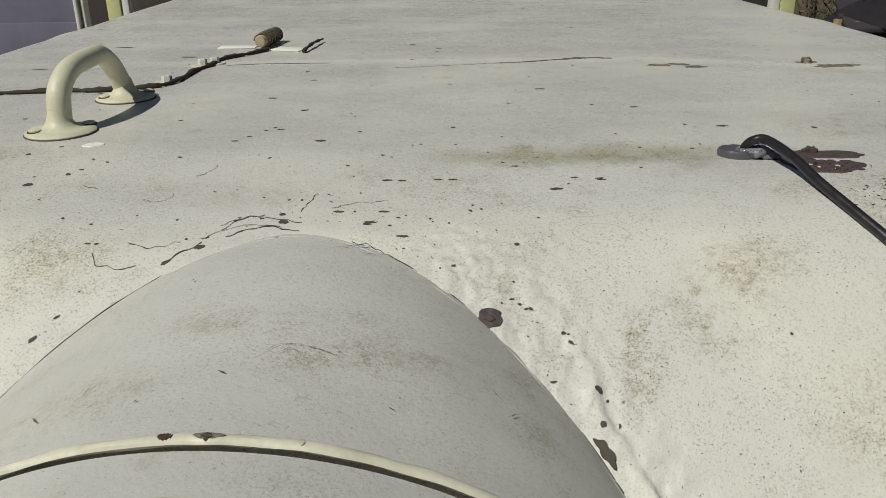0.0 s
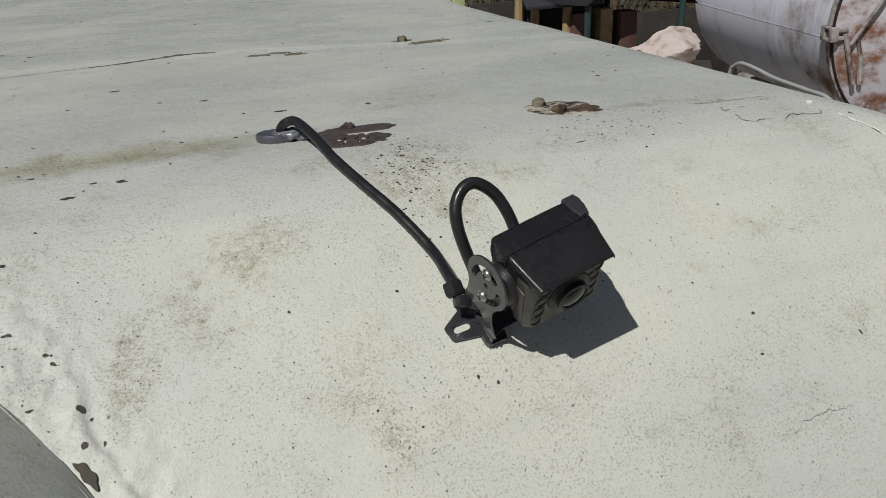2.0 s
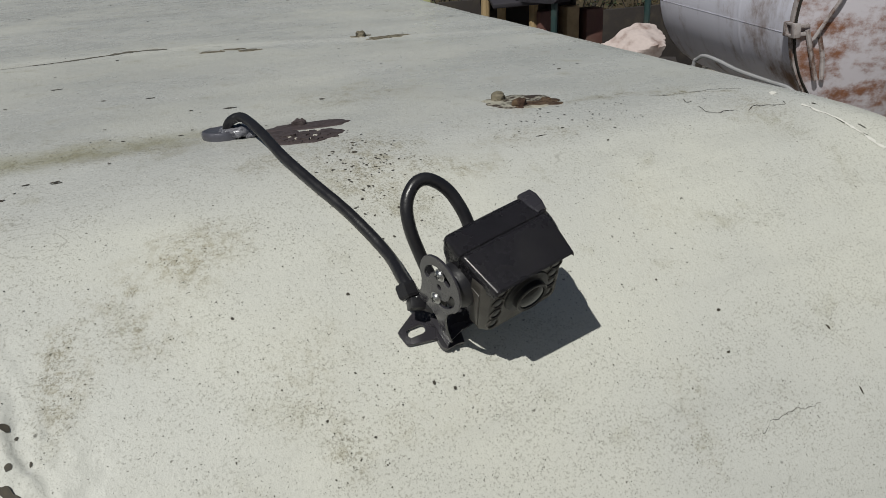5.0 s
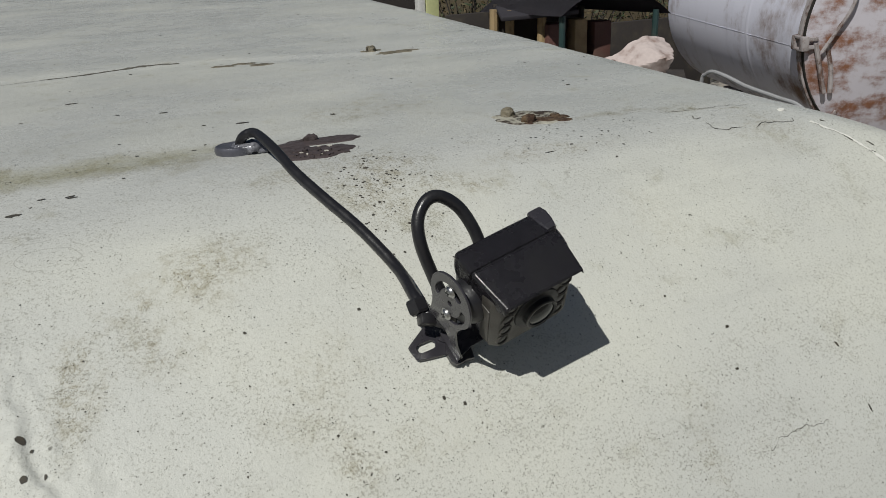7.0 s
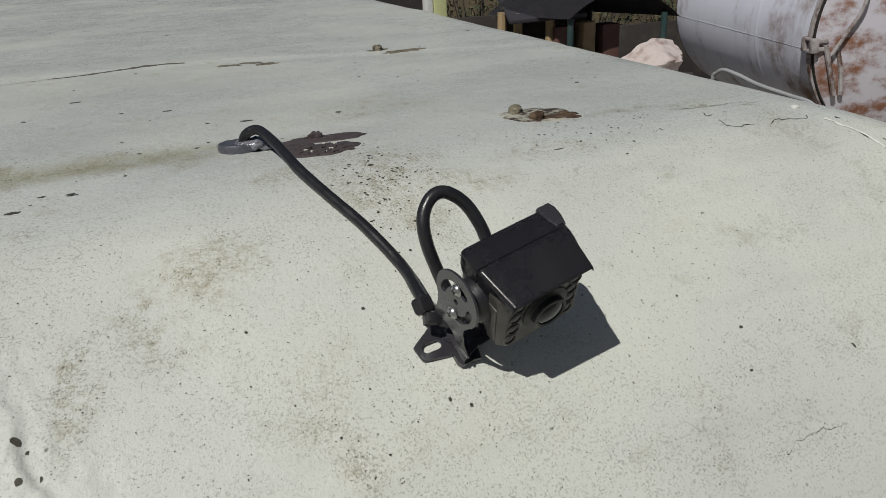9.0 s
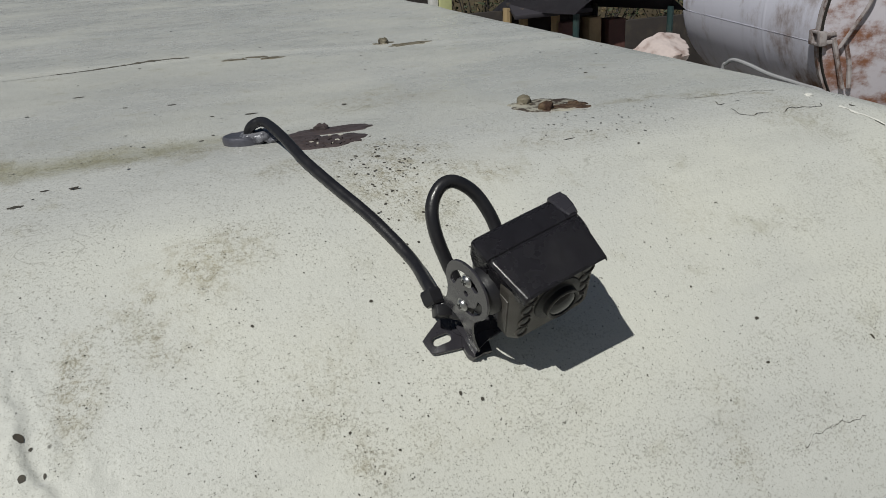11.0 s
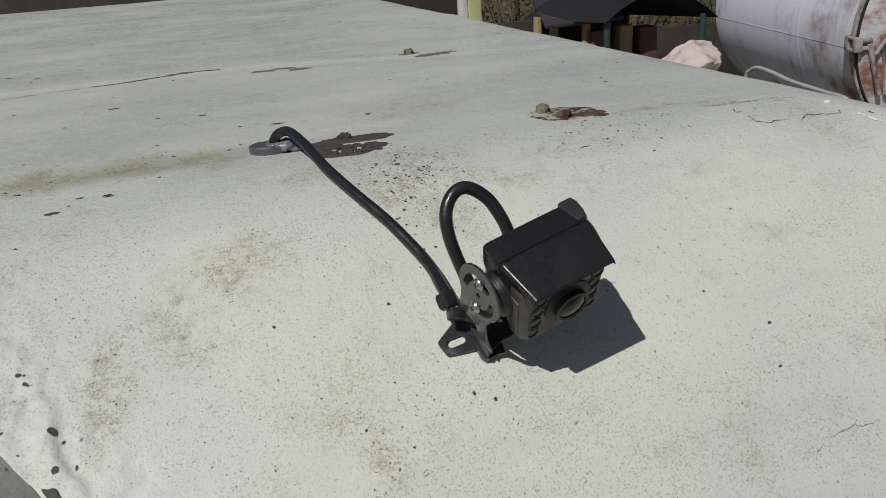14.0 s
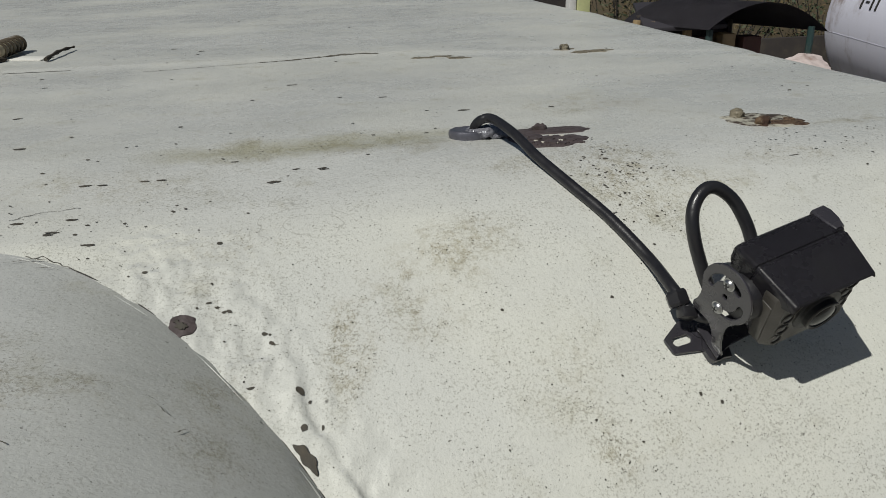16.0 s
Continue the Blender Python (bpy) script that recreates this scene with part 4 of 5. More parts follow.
part("lift_ring", lathe(bmesh.new(), [(0.11, 0.0), (0.145, 0.02), (0.18, 0.0), (0.145, -0.02)], Matrix.Translation((-0.28, -0.19, TANK_Z + 0.46)) @ Matrix.Rotation(radians(80), 4, "X"), 24, True), DARK_GAP, door)
for k, (w, h) in enumerate(((0.03, 0.13), (0.07, 0.02), (0.03, 0.13), (0.03, 0.13))):
    bm = bmesh.new()
    am = Matrix.Translation((0, 2.06 - 0.10 * k, TANK_Z)) @ Matrix.Rotation(radians(17), 4, "Y") @ Matrix.Translation((-R - 0.002, 0, 0))
    box(bm, (0.006, w, h), (0, 0, 0), am)
    part("painted_mark", bm, DARK_GAP, tank, "black painted mark")

# wheels under the hood
for sx, sy in ((-1, 0.75), (1, 0.75), (-1, 2.9), (1, 2.9)):
    wm = Matrix.Translation((MID + sx * 0.70, sy, 0.42)) @ Matrix.Rotation(radians(90), 4, "Y")
    w = under("wheel", lathe(bmesh.new(), [(0.22, -0.12), (0.38, -0.13), (0.42, -0.08), (0.42, 0.08), (0.38, 0.13), (0.22, 0.12)], wm, 32, True), DARK_GAP)
bm = bmesh.new()
box(bm, (1.5, 2.9, 0.35), (MID, 1.8, 0.72))
under("chassis", bm, DARK_GAP)

# ---- pale rail beside the hood ----
RAIL = paint("galvanised_tube", (0.34, 0.34, 0.35), 0.45, 0.3, 20)
rail = tagged(new("side_rail"), "pale bent metal tube rail fixed along the hood side", "rail")
bm = tube(bmesh.new(), smooth_path([(1.03, 1.020, 2.30), (1.03, 1.008, 2.50), (1.03, 0.996, 2.580), (1.03, 0.988, 2.592), (1.03, 0.972, 2.599), (1.03, 0.940, 2.596), (1.03, 0.900, 2.589), (1.03, 0.840, 2.584), (1.03, 0.800, 2.580), (1.03, 0.775, 2.56), (1.03, 0.765, 2.50), (1.03, 0.760, 2.30)], 8), 0.0029, 10)
part("tube", bm, RAIL, rail)
for y in (1.020, 0.760):
    part("bracket", box(bmesh.new(), (0.03, 0.05, 0.06), (1.03, y, 2.30), bevel=0.004), RAIL, rail)

# ---- cord, bolts and spring on the hood ----
CORD = paint("dark_weathered_cord", (0.035, 0.028, 0.02), 0.8, 0.5, 40, (0.08, 0.06, 0.04), 300)
BRASS = paint("dull_brass_spring", (0.10, 0.08, 0.055), 0.45, 0.5, 60, (0.05, 0.035, 0.02), 300)
track = [(-0.80, 1.085), (-0.70, 1.09), (-0.576, 1.096), (-0.491, 1.11), (-0.44, 1.108), (-0.392, 1.124), (-0.362, 1.145), (-0.353, 1.195), (-0.353, 1.255), (-0.342, 1.316), (-0.334, 1.36), (-0.306, 1.406), (-0.278, 1.46)]
bm = tube(bmesh.new(), [p + Vector((0, 0.004 * noise.noise(p * 30), 0)) for p in smooth_path([on_roof(x, y - 0.018, 0.003) for x, y in track], 6)], lambda t: 0.0034 + 0.0010 * math.sin(t * 60) + 0.0006 * math.sin(t * 231), 8)
tagged(part("cord", bm, CORD), "dark frayed cord lying across the hood", "cord")
CORE = paint("tan_rod", (0.40, 0.35, 0.25), 0.6, 0.5, 60, (0.20, 0.14, 0.08), 300)
spring = tagged(thing("spring", frame_of(on_roof(-0.287, 1.505, 0.015), (0, 0, 1), (0.10, 1, 0))), "dull brass coil spring lying on the hood", "spring")
bm = tube(bmesh.new(), [(-0.052 + 0.104 * i / 160, 0.0118 * math.cos(i * 2 * math.pi / 26), 0.0118 * math.sin(i * 2 * math.pi / 26)) for i in range(161)], 0.0023, 8)
part("coil", bm, BRASS, spring)
part("core", lathe(bmesh.new(), [(0, -0.060), (0.0085, -0.060), (0.0104, -0.056), (0.0104, 0.050), (0.0085, 0.054), (0, 0.054)], Matrix.Rotation(radians(90), 4, "Y"), 18), CORE, spring, "pale core rod")
for x, y, w, d, a in ((-0.341, 1.484, 0.066, 0.034, 0), (-0.245, 1.455, 0.056, 0.040, -18)):
    bm = bmesh.new()
    box(bm, (w, d, 0.0016), (0, 0, 0), frame_of(on_roof(x, y, 0.0012), (0, 0, 1), (math.cos(radians(a)), math.sin(radians(a)), 0)), 0.0005)
    for v in bm.verts:
        v.co += Vector((0, 0.004, 0.0006)) * noise.noise(v.co * 60)
    tagged(part("tape_strip", bm, FLAKE), "torn dirty white strip beside the spring", "strip")
bm = tube(bmesh.new(), smooth_path([on_roof(-0.213, 1.41, 0.004), on_roof(-0.205, 1.475, 0.008), on_roof(-0.196, 1.545, 0.006)], 6), lambda t: 0.0032 - 0.0012 * t + 0.0008 * math.sin(t * 19), 7)
tagged(part("twig", bm, CORD), "short dark twig on the hood", "twig")
for x, y in ((-0.368, 1.152), (-0.358, 1.306), (-0.342, 1.318)):
    b = tagged(thing("square_bolt", frame_of(on_roof(x, y), (0, 0, 1), (1, 0.3, 0))), "small cream-painted bolt with a washer", "bolt", group="bolts along the cord")
    part("washer", lathe(bmesh.new(), [(0, 0.002), (0.017, 0.002), (0.018, 0.0), (0.018, -0.002)], None, 20), TAPE, b)
    part("head", lathe(bmesh.new(), [(0, 0.0105), (0.0062, 0.0105), (0.0074, 0.009), (0.0074, 0.0)], None, 6), TAPE, b)
splat("paint_flake", -0.343, 0.817, 0.011, 0.008, 10, 61.0, FLAKE, "small white flake of old paint", "flake", rough=0.2)

# ---- chips and grit in the paint ----


def chips():
    """x, y, half length, half depth in millimetres, turn."""
    named = [(0.115, 0.686, 7, 3.2, 0), (-0.1192, 0.6348, 4, 6, 70), (-0.1571, 0.6158, 5, 2.4, 24), (-0.1804, 0.6024, 4, 2.4, 30), (-0.111, 0.822, 6, 4, 0), (-0.037, 0.711, 6, 2.2, 0), (-0.023, 0.710, 5, 2, 0),
             (-0.364, 0.712, 5, 4, 20), (-0.2866, 0.5252, 4, 2, 40), (-0.205, 0.5866, 4.5, 2.6, 30), (-0.1997, 0.5825, 3, 2, 30), (-0.2742, 0.5412, 3, 1.2, 40), (0.1581, 0.7013, 5, 1.6, 0), (-0.2727, 0.6097, 3, 1.4, 0), (0.0766, 0.5412, 2.4, 1.6, -30), (0.0686, 0.5458, 2, 1.4, 0), (-0.183, 0.603, 5, 2, 20), (0.1174, 0.482, 3.2, 3.4, 0), (0.1226, 0.4766, 1.4, 1.6, 0), (0.1174, 0.4618, 2.6, 2.8, 0),
             (0.0987, 0.4695, 3.0, 2, -40), (0.129, 0.4625, 1.0, 2.4, 0), (0.020, 0.580, 3, 1.6, 0), (0.063, 0.550, 2.4, 1.4, 0), (0.073, 0.542, 2.4, 1.4, 0), (0.087, 0.489, 3, 1.4, 0),
             (-0.047, 0.631, 6, 2, 0), (-0.037, 0.649, 5, 2, 0), (-0.020, 0.612, 6, 2, 0), (0.010, 0.712, 5, 2, 0), (0.023, 0.712, 5, 2, 0), (0.323, 0.865, 8, 3.5, 0), (-0.075, 0.649, 5, 2, 0), (-0.05, 0.628, 4, 2, 0),
             (0.394, 0.651, 3, 2.6, 0), (0.260, 0.512, 1.4, 1.4, 0), (0.341, 0.510, 1.4, 1.4, 0), (0.378, 0.444, 1.4, 1.8, 0), (0.391, 0.438, 1.4, 1.8, 0), (0.617, 0.443, 2.0, 1.2, 0),
             (0.578, 0.472, 1.1, 1.1, 0), (0.706, 0.416, 0.9, 3.2, 30), (0.608, 0.418, 1.8, 1.1, 0), (0.563, 0.630, 7, 0.8, 5), (0.59, 0.638, 2, 1.4, 0), (0.15, 1.08, 7, 3.5, 0),
             (0.25, 0.965, 6, 3, 0), (-0.5471, 1.493, 17, 5, 3), (-0.6032, 1.278, 14, 4, 2), (-0.6909, 1.7604, 7, 6, 0), (-0.148, 0.969, 6, 3, 30), (-0.162, 1.160, 5, 3, 0), (-0.400, 1.378, 14, 5, 0), (-0.2421, 0.7713, 3, 2, 0), (-0.2007, 0.8252, 5, 2, 0), (-0.2933, 1.0111, 2, 2, 0), (-0.1602, 0.8732, 5, 2, 10), (0.0985, 0.5229, 2.4, 1.4, 0), (0.1027, 0.515, 3.0, 1.4, -30), (-0.037, 0.6029, 4, 1.6, -12), (0.1566, 0.7045, 5, 1.6, 6), (0.1342, 0.7091, 4, 1.6, 0), (0.0834, 0.741, 4, 1.6, 0), (-0.20, 1.04, 7, 3.5, 0), (-0.028, 1.50, 6, 5, 0), (0.708, 0.378, 0.7, 3.5, 10), (0.302, 0.439, 1.1, 1.1, 0), (0.329, 0.425, 1.2, 0.9, 0)]
    spots = [(x, y, a / 1150, b / 1500, r) for x, y, a, b, r in named]
    rnd = random.Random(7)
    for cx, cy, sx, sy, n, big in ((0.393, 0.630, 0.020, 0.045, 230, 1.15), (0.60, 0.665, 0.05, 0.025, 130, 1.0), (-0.08, 0.635, 0.09, 0.03, 120, 1.5), (0.1, 0.78, 0.12, 0.03, 50, 1.6),
                                   (0.05, 1.1, 0.5, 0.25, 90, 2.6), (0.1, 1.7, 0.5, 0.4, 40, 3.6), (0.45, 0.47, 0.2, 0.07, 380, 0.42), (0.24, 0.52, 0.08, 0.06, 260, 0.45), (0.36, 0.43, 0.06, 0.02, 90, 0.6), (-0.28, 0.70, 0.12, 0.12, 70, 2.0), (0.6, 0.9, 0.18, 0.2, 26, 1.8), (0.09, 0.50, 0.03, 0.03, 60, 1.0)):
        for _ in range(n):
            s = big * rnd.uniform(0.3, 1.0) ** 2.2 / 1000
            fleck = (rnd.gauss(cx, sx), rnd.gauss(cy, sy), s * rnd.uniform(0.8, 1.6), s * rnd.uniform(0.6, 1.1), rnd.uniform(-40, 40))
            # coarse flecks keep to the flat top
            if cy < 0.8 or fleck[1] > 0.70:
                spots.append(fleck)
    bm = bmesh.new()
    for k, (x, y, a, b, turn) in enumerate(spots):
        if y < 0.36 or x < MID - 0.80 or x > MID + 0.86 or math.hypot(x - CX, roof_z(x, y) - CZ) < CR + 0.003:
            continue
        c, s = math.cos(radians(turn)), math.sin(radians(turn))
        n = 9 if a < 0.003 else 18
        ring = []
        for i in range(n):
            t = 2 * math.pi * i / n
            w = 1 + 0.55 * noise.noise(Vector((math.cos(t) * 2, math.sin(t) * 2, k * 1.7)))
            u, v = a * w * math.cos(t), b * w * math.sin(t)
            ring.append(bm.verts.new(on_roof(x + u * c - v * s, y + u * s + v * c, 0.0005)))
        bm.faces.new(ring)
    return bm


tagged(part("paint_chips", chips(), CHIP_AND_SHADE), "dark chips and grit flecks in the weathered paint", "paint chips", kind="stuff")

# ---- scratches and pits on the duct sheet ----
def duct_mark(points, w):
    """A thin dark mark along (angle, y) points of the duct."""
    bm = bmesh.new()
    at = lambda a, y: Vector((CX + (CR + 0.0016) * math.sin(radians(a)), y, CZ + (CR + 0.0016) * math.cos(radians(a))))
    pts, prev = smooth_path([(a * 0.0052, y, 0) for a, y in points], 8), None
    for i, p in enumerate(pts):
        d = (pts[min(i + 1, len(pts) - 1)] - pts[max(i - 1, 0)]).normalized()
        k = w * (0.2 + 1.1 * abs(noise.noise(p * 300))) * math.sin(math.pi * (i + 0.6) / (len(pts) + 0.2))
        q = p + Vector((noise.noise(p * 200), noise.noise(p * 200 + Vector((9, 0, 0))), 0)) * 0.0012
        row = [bm.verts.new(at((q.x + s * k * -d.y) / 0.0052, q.y + s * k * d.x)) for s in (-1, 1)]
        if prev:
            bm.faces.new((*prev, row[1], row[0]))
        prev = row
    under("scratch", bm, DIRT_AND_SHADE, "dark scratch in the grey duct paint")


for marks, w in (([(28.8, 0.4383), (29.9, 0.4329), (30.8, 0.4297)], 0.0007), ([(30.8, 0.414), (31.6, 0.4192), (32.4, 0.4226)], 0.0007), ([(27.3, 0.4446), (29.2, 0.4399)], 0.0004), ([(2.1, 0.4242), (3.7, 0.4335), (7.6, 0.431), (11.0, 0.4221)], 0.0005),
                 ([(3.2, 0.421), (4.6, 0.428), (6.2, 0.424)], 0.0005), ([(-22.5, 0.392), (-21.2, 0.3843)], 0.0012), ([(-10.1, 0.3795), (-9.6, 0.3805)], 0.0016), ([(-2.3, 0.4029), (-1.4, 0.4007)], 0.0011), ([(-12.5, 0.5405), (-12.1, 0.5427)], 0.0014),
                 ([(6.3, 0.5886), (10.4, 0.5976), (12.6, 0.598)], 0.0009), ([(10.6, 0.5842), (13.0, 0.5841)], 0.0009), ([(16.5, 0.3818), (16.9, 0.3795)], 0.0010), ([(21.0, 0.4449), (24.0, 0.4474)], 0.0004)):
    duct_mark(marks, w)

# ---- cracks in the paint ----
def crack(points, w, material, label):
    bm = bmesh.new()
    pts = smooth_path([(x, y, 0) for x, y in points], 10)
    prev = None
    for i, p in enumerate(pts):
        d = (pts[min(i + 1, len(pts) - 1)] - pts[max(i - 1, 0)]).normalized()
        q = p + Vector((noise.noise(p * 130), noise.noise(p * 130 + Vector((9, 0, 0))), 0)) * 0.003
        k = w * (0.25 + 0.9 * abs(noise.noise(p * 170)))
        row = [bm.verts.new(on_roof(q.x + s * k * -d.y, q.y + s * k * d.x, 0.0005)) for s in (-1, 1)]
        if prev:
            bm.faces.new((*prev, row[1], row[0]))
        prev = row
    tagged(part("paint_crack_and_line", bm, material), label, "paint crack")


for trace, w in (([(0.744, 0.6613), (0.7423, 0.6535), (0.7494, 0.6528)], 0.0010), ([(0.748, 0.6412), (0.7448, 0.6327), (0.7525, 0.6232), (0.7651, 0.6235), (0.776, 0.623)], 0.0008), ([(0.7922, 0.6188), (0.8043, 0.6253), (0.8212, 0.6222), (0.8382, 0.619), (0.8413, 0.6257)], 0.0009), ([(0.7634, 0.6562), (0.7679, 0.653)], 0.0008)):
    crack(trace, w, CHIP_AND_SHADE, "fine dark crack in the lifted paint")
crack([(0.605, 0.374), (0.624, 0.378), (0.641, 0.379), (0.668, 0.378)], 0.0002, CHIP_AND_SHADE, "hairline curved scratch in the paint")
crack([(0.8561, 0.6158), (0.8665, 0.5991), (0.8752, 0.5849), (0.881, 0.5678), (0.8854, 0.5572), (0.8871, 0.5476), (0.8963, 0.5412)], 0.0034, FLAKE, "pale flaking paint line on the rounded edge")
for trace in ([(0.8725, 0.5850), (0.8757, 0.5769)], [(0.8882, 0.5713), (0.8938, 0.5678)], [(0.8822, 0.5622), (0.8879, 0.5589)], [(0.868, 0.614), (0.871, 0.611)]):
    crack(trace, 0.0014, CHIP_AND_SHADE, "dark gap along the flaking paint line")
# thin strip along the fold, its shading put into the colour
crack([(0.72, 0.684), (0.7438, 0.6768), (0.7717, 0.6758), (0.8002, 0.6748), (0.8239, 0.6674)], 0.0007, DIRT_AND_SHADE, "faint painted shading line along the fold of the hood")
splat("paint_flake", 0.846, 0.6457, 0.0042, 0.003, 10, 66.0, FLAKE, "small white flake of old paint", "flake", rough=0.5)
crack([(-0.169, 0.624), (-0.150, 0.642), (-0.130, 0.640), (-0.105, 0.634)], 0.0009, CHIP_AND_SHADE, "dark crack above the duct joint")
for trace, w in (([(-0.163, 0.6144), (-0.1507, 0.6222), (-0.133, 0.6264), (-0.1044, 0.6204)], 0.0012), ([(-0.1707, 0.6297), (-0.154, 0.6394), (-0.1362, 0.6452)], 0.0007), ([(-0.2654, 0.601), (-0.2601, 0.5888), (-0.2487, 0.5829), (-0.2373, 0.581), (-0.2275, 0.5853)], 0.0006),
                 ([(-0.241, 0.6091), (-0.2191, 0.6033), (-0.1982, 0.6095)], 0.0006), ([(-0.2126, 0.724), (-0.2037, 0.7348), (-0.1986, 0.75)], 0.0006), ([(-0.1082, 0.6491), (-0.1012, 0.6696), (-0.097, 0.6837)], 0.0006), ([(-0.2501, 0.6771), (-0.2318, 0.6734), (-0.2234, 0.6874)], 0.0005),
                 ([(-0.2077, 0.5849), (-0.1913, 0.5995), (-0.1797, 0.6078)], 0.0009), ([(-0.0801, 0.6542), (-0.0616, 0.6641), (-0.0325, 0.6675)], 0.0006), ([(-0.0617, 0.6033), (-0.0435, 0.5997), (-0.0252, 0.5861)], 0.0006), ([(-0.3107, 0.7078), (-0.2982, 0.7014)], 0.0006)):
    crack(trace, w, CHIP_AND_SHADE, "dark flaking crack in the paint beside the duct")
crack([(-0.183, 0.612), (-0.155, 0.630), (-0.12, 0.626)], 0.0006, CHIP_AND_SHADE, "dark crack above the duct joint")
crack([(-0.05, 1.258), (-0.006, 1.264), (0.065, 1.285), (0.125, 1.300)], 0.0022, DIRT_AND_SHADE, "dark dirt line along the lapped seam")
crack([(0.115, 1.297), (0.141, 1.3), (0.20, 1.318), (0.25, 1.328), (0.30, 1.325)], 0.0065, DIRT_AND_SHADE, "dark dirt line along the lapped seam")
crack([(-0.321, 1.304), (-0.25, 1.312), (-0.16, 1.312)], 0.003, DIRT_AND_SHADE, "dark dirt line along the lapped seam")

# ---- beyond: covered cart, sacks, wall, posts and scrub ----
EYE0 = Vector((0.12, 0.03, 2.815))


def far(az, d, slope=None, z=None):
    a = radians(az)
    return Vector((EYE0.x + d * math.sin(a), EYE0.y + d * math.cos(a), EYE0.z + d * slope if z is None else z))


CANVAS = paint("black_canvas", (0.030, 0.027, 0.034), 0.75, 0.35, 5, (0.05, 0.045, 0.05), 60)
TEAL = paint("teal_painted_post", (0.022, 0.05, 0.05), 0.5, 0.3, 10)
WOOD = paint("raw_timber", (0.36, 0.26, 0.14), 0.7, 0.4, 6, (0.12, 0.08, 0.05), 40)
DARK_WOOD_AND_FILL = paint("dark_timber_and_fill", (0.036, 0.030, 0.028), 0.8, 0.4, 6)
BRICKRED = paint("faded_red_box", (0.12, 0.055, 0.045), 0.7, 0.4, 5)
LIME = paint("lime_painted_steel", (0.50, 0.52, 0.26), 0.45, 0.2, 5)
WHITEPOST = paint("white_painted_steel", (0.62, 0.62, 0.60), 0.5, 0.25, 5)
BLUEGREY = paint("blue_grey_sheet", (0.150, 0.148, 0.205), 0.5, 0.5, 2.6, (0.085, 0.083, 0.125), 14)
# the sack's heavy brown blotches carry the shading of its folds
SACK = paint("pinkish_sack_cloth", (0.53, 0.45, 0.43), 0.8, 0.85, 9, (0.20, 0.12, 0.095), 40, 0.9)

A, B = far(30.6, 8.8, z=0), far(37.3, 9.4, z=0)
chord = (B - A)
back = Vector((-0.42, 0.90, 0)).normalized()
cart = tagged(thing("covered_cart", Matrix.Translation(A)), "dark cart under an arched black canvas cover", "cart")


def local(bm):
    bmesh.ops.translate(bm, verts=bm.verts, vec=-A)
    return bm


def vault(lift, drop, deep, over):
    bm = bmesh.new()
    rows = []
    for dd in (-over, deep * 0.5, deep + over):
        row = []
        for i in range(17):
            t = i / 16
            z = drop + lift * math.sin(math.pi * (0.12 + 0.80 * t)) ** 0.8
            row.append(bm.verts.new(A + chord * (-0.04 + 1.08 * t) + back * dd + Vector((0, 0, z))))
        rows.append(row)
    for a, b in zip(rows, rows[1:]):
        for i in range(16):
            bm.faces.new((a[i], a[i + 1], b[i + 1], b[i]))
    bmesh.ops.solidify(bm, geom=bm.faces[:], thickness=0.05)
    return local(bm)


part("cover", vault(0.46, 1.62, 1.0, 0.06), CANVAS, cart, "arched black canvas cover")
for q in (0.04, 0.96):
    for dd in (0.03, 1.0):
        p = A + chord * q + back * dd
        part("post", local(tube(bmesh.new(), [p, p + Vector((0, 0, 1.82))], 0.035, 10)), TEAL if dd < 0.5 else DARK_WOOD_AND_FILL, cart)
bm = bmesh.new()
box(bm, (1.05, 0.05, 1.15), tuple(A + chord * 0.5 + back * 0.06 + Vector((0, 0, 0.72))), bevel=0.01)
part("front_panel", local(bm), CANVAS, cart)
# dark panel raised into the arch as shade inside the cover
bm = bmesh.new()
box(bm, (1.12, 0.05, 1.86), tuple(A + chord * 0.5 + back * 1.0 + Vector((0, 0, 0.98))), bevel=0.01)
part("back_shade_panel", local(bm), DARK_WOOD_AND_FILL, cart)
bm = bmesh.new()
box(bm, (1.15, 1.0, 0.08), tuple(A + chord * 0.5 + back * 0.5 + Vector((0, 0, 0.9))), bevel=0.01)
part("floor_bed", local(bm), DARK_WOOD_AND_FILL, cart)
for q in (0.30, 0.52, 0.70):
    p = A + chord * q + back * 1.0
    part("post", local(tube(bmesh.new(), [p, p + Vector((0, 0, 1.95))], 0.03, 8)), DARK_WOOD_AND_FILL, cart)
for q in (0.12, 0.88):
    wm = Matrix.Translation(A + chord * q + back * 0.5 + Vector((0, 0, 0.3))) @ Matrix.Rotation(radians(90), 4, "Y")
    part("wheel", local(lathe(bmesh.new(), [(0.0, -0.05), (0.25, -0.06), (0.3, -0.04), (0.3, 0.04), (0.25, 0.06), (0, 0.05)], wm, 24)), DARK_GAP, cart)
for q, w, h, mt in ((0.25, 0.20, 0.28, BRICKRED), (0.50, 0.16, 0.34, WOOD), (0.72, 0.22, 0.26, BRICKRED)):
    p = A + chord * q + back * 0.45 + Vector((0, 0, 1.32))
    bm = bmesh.new()
    box(bm, (w, 0.2, h + 0.5), tuple(p), bevel=0.015)
    tagged(part("crate", bm, mt), "small worn box standing on the cart bed", "box", group="boxes on the cart")

# flat awning beside the cart on timber posts
awn = tagged(thing("awning", Matrix.Translation(far(28.2, 9.2, z=0))), "low black flat awning on rough timber posts", "awning")
AI = awn.matrix_world.inverted()
bm = bmesh.new()
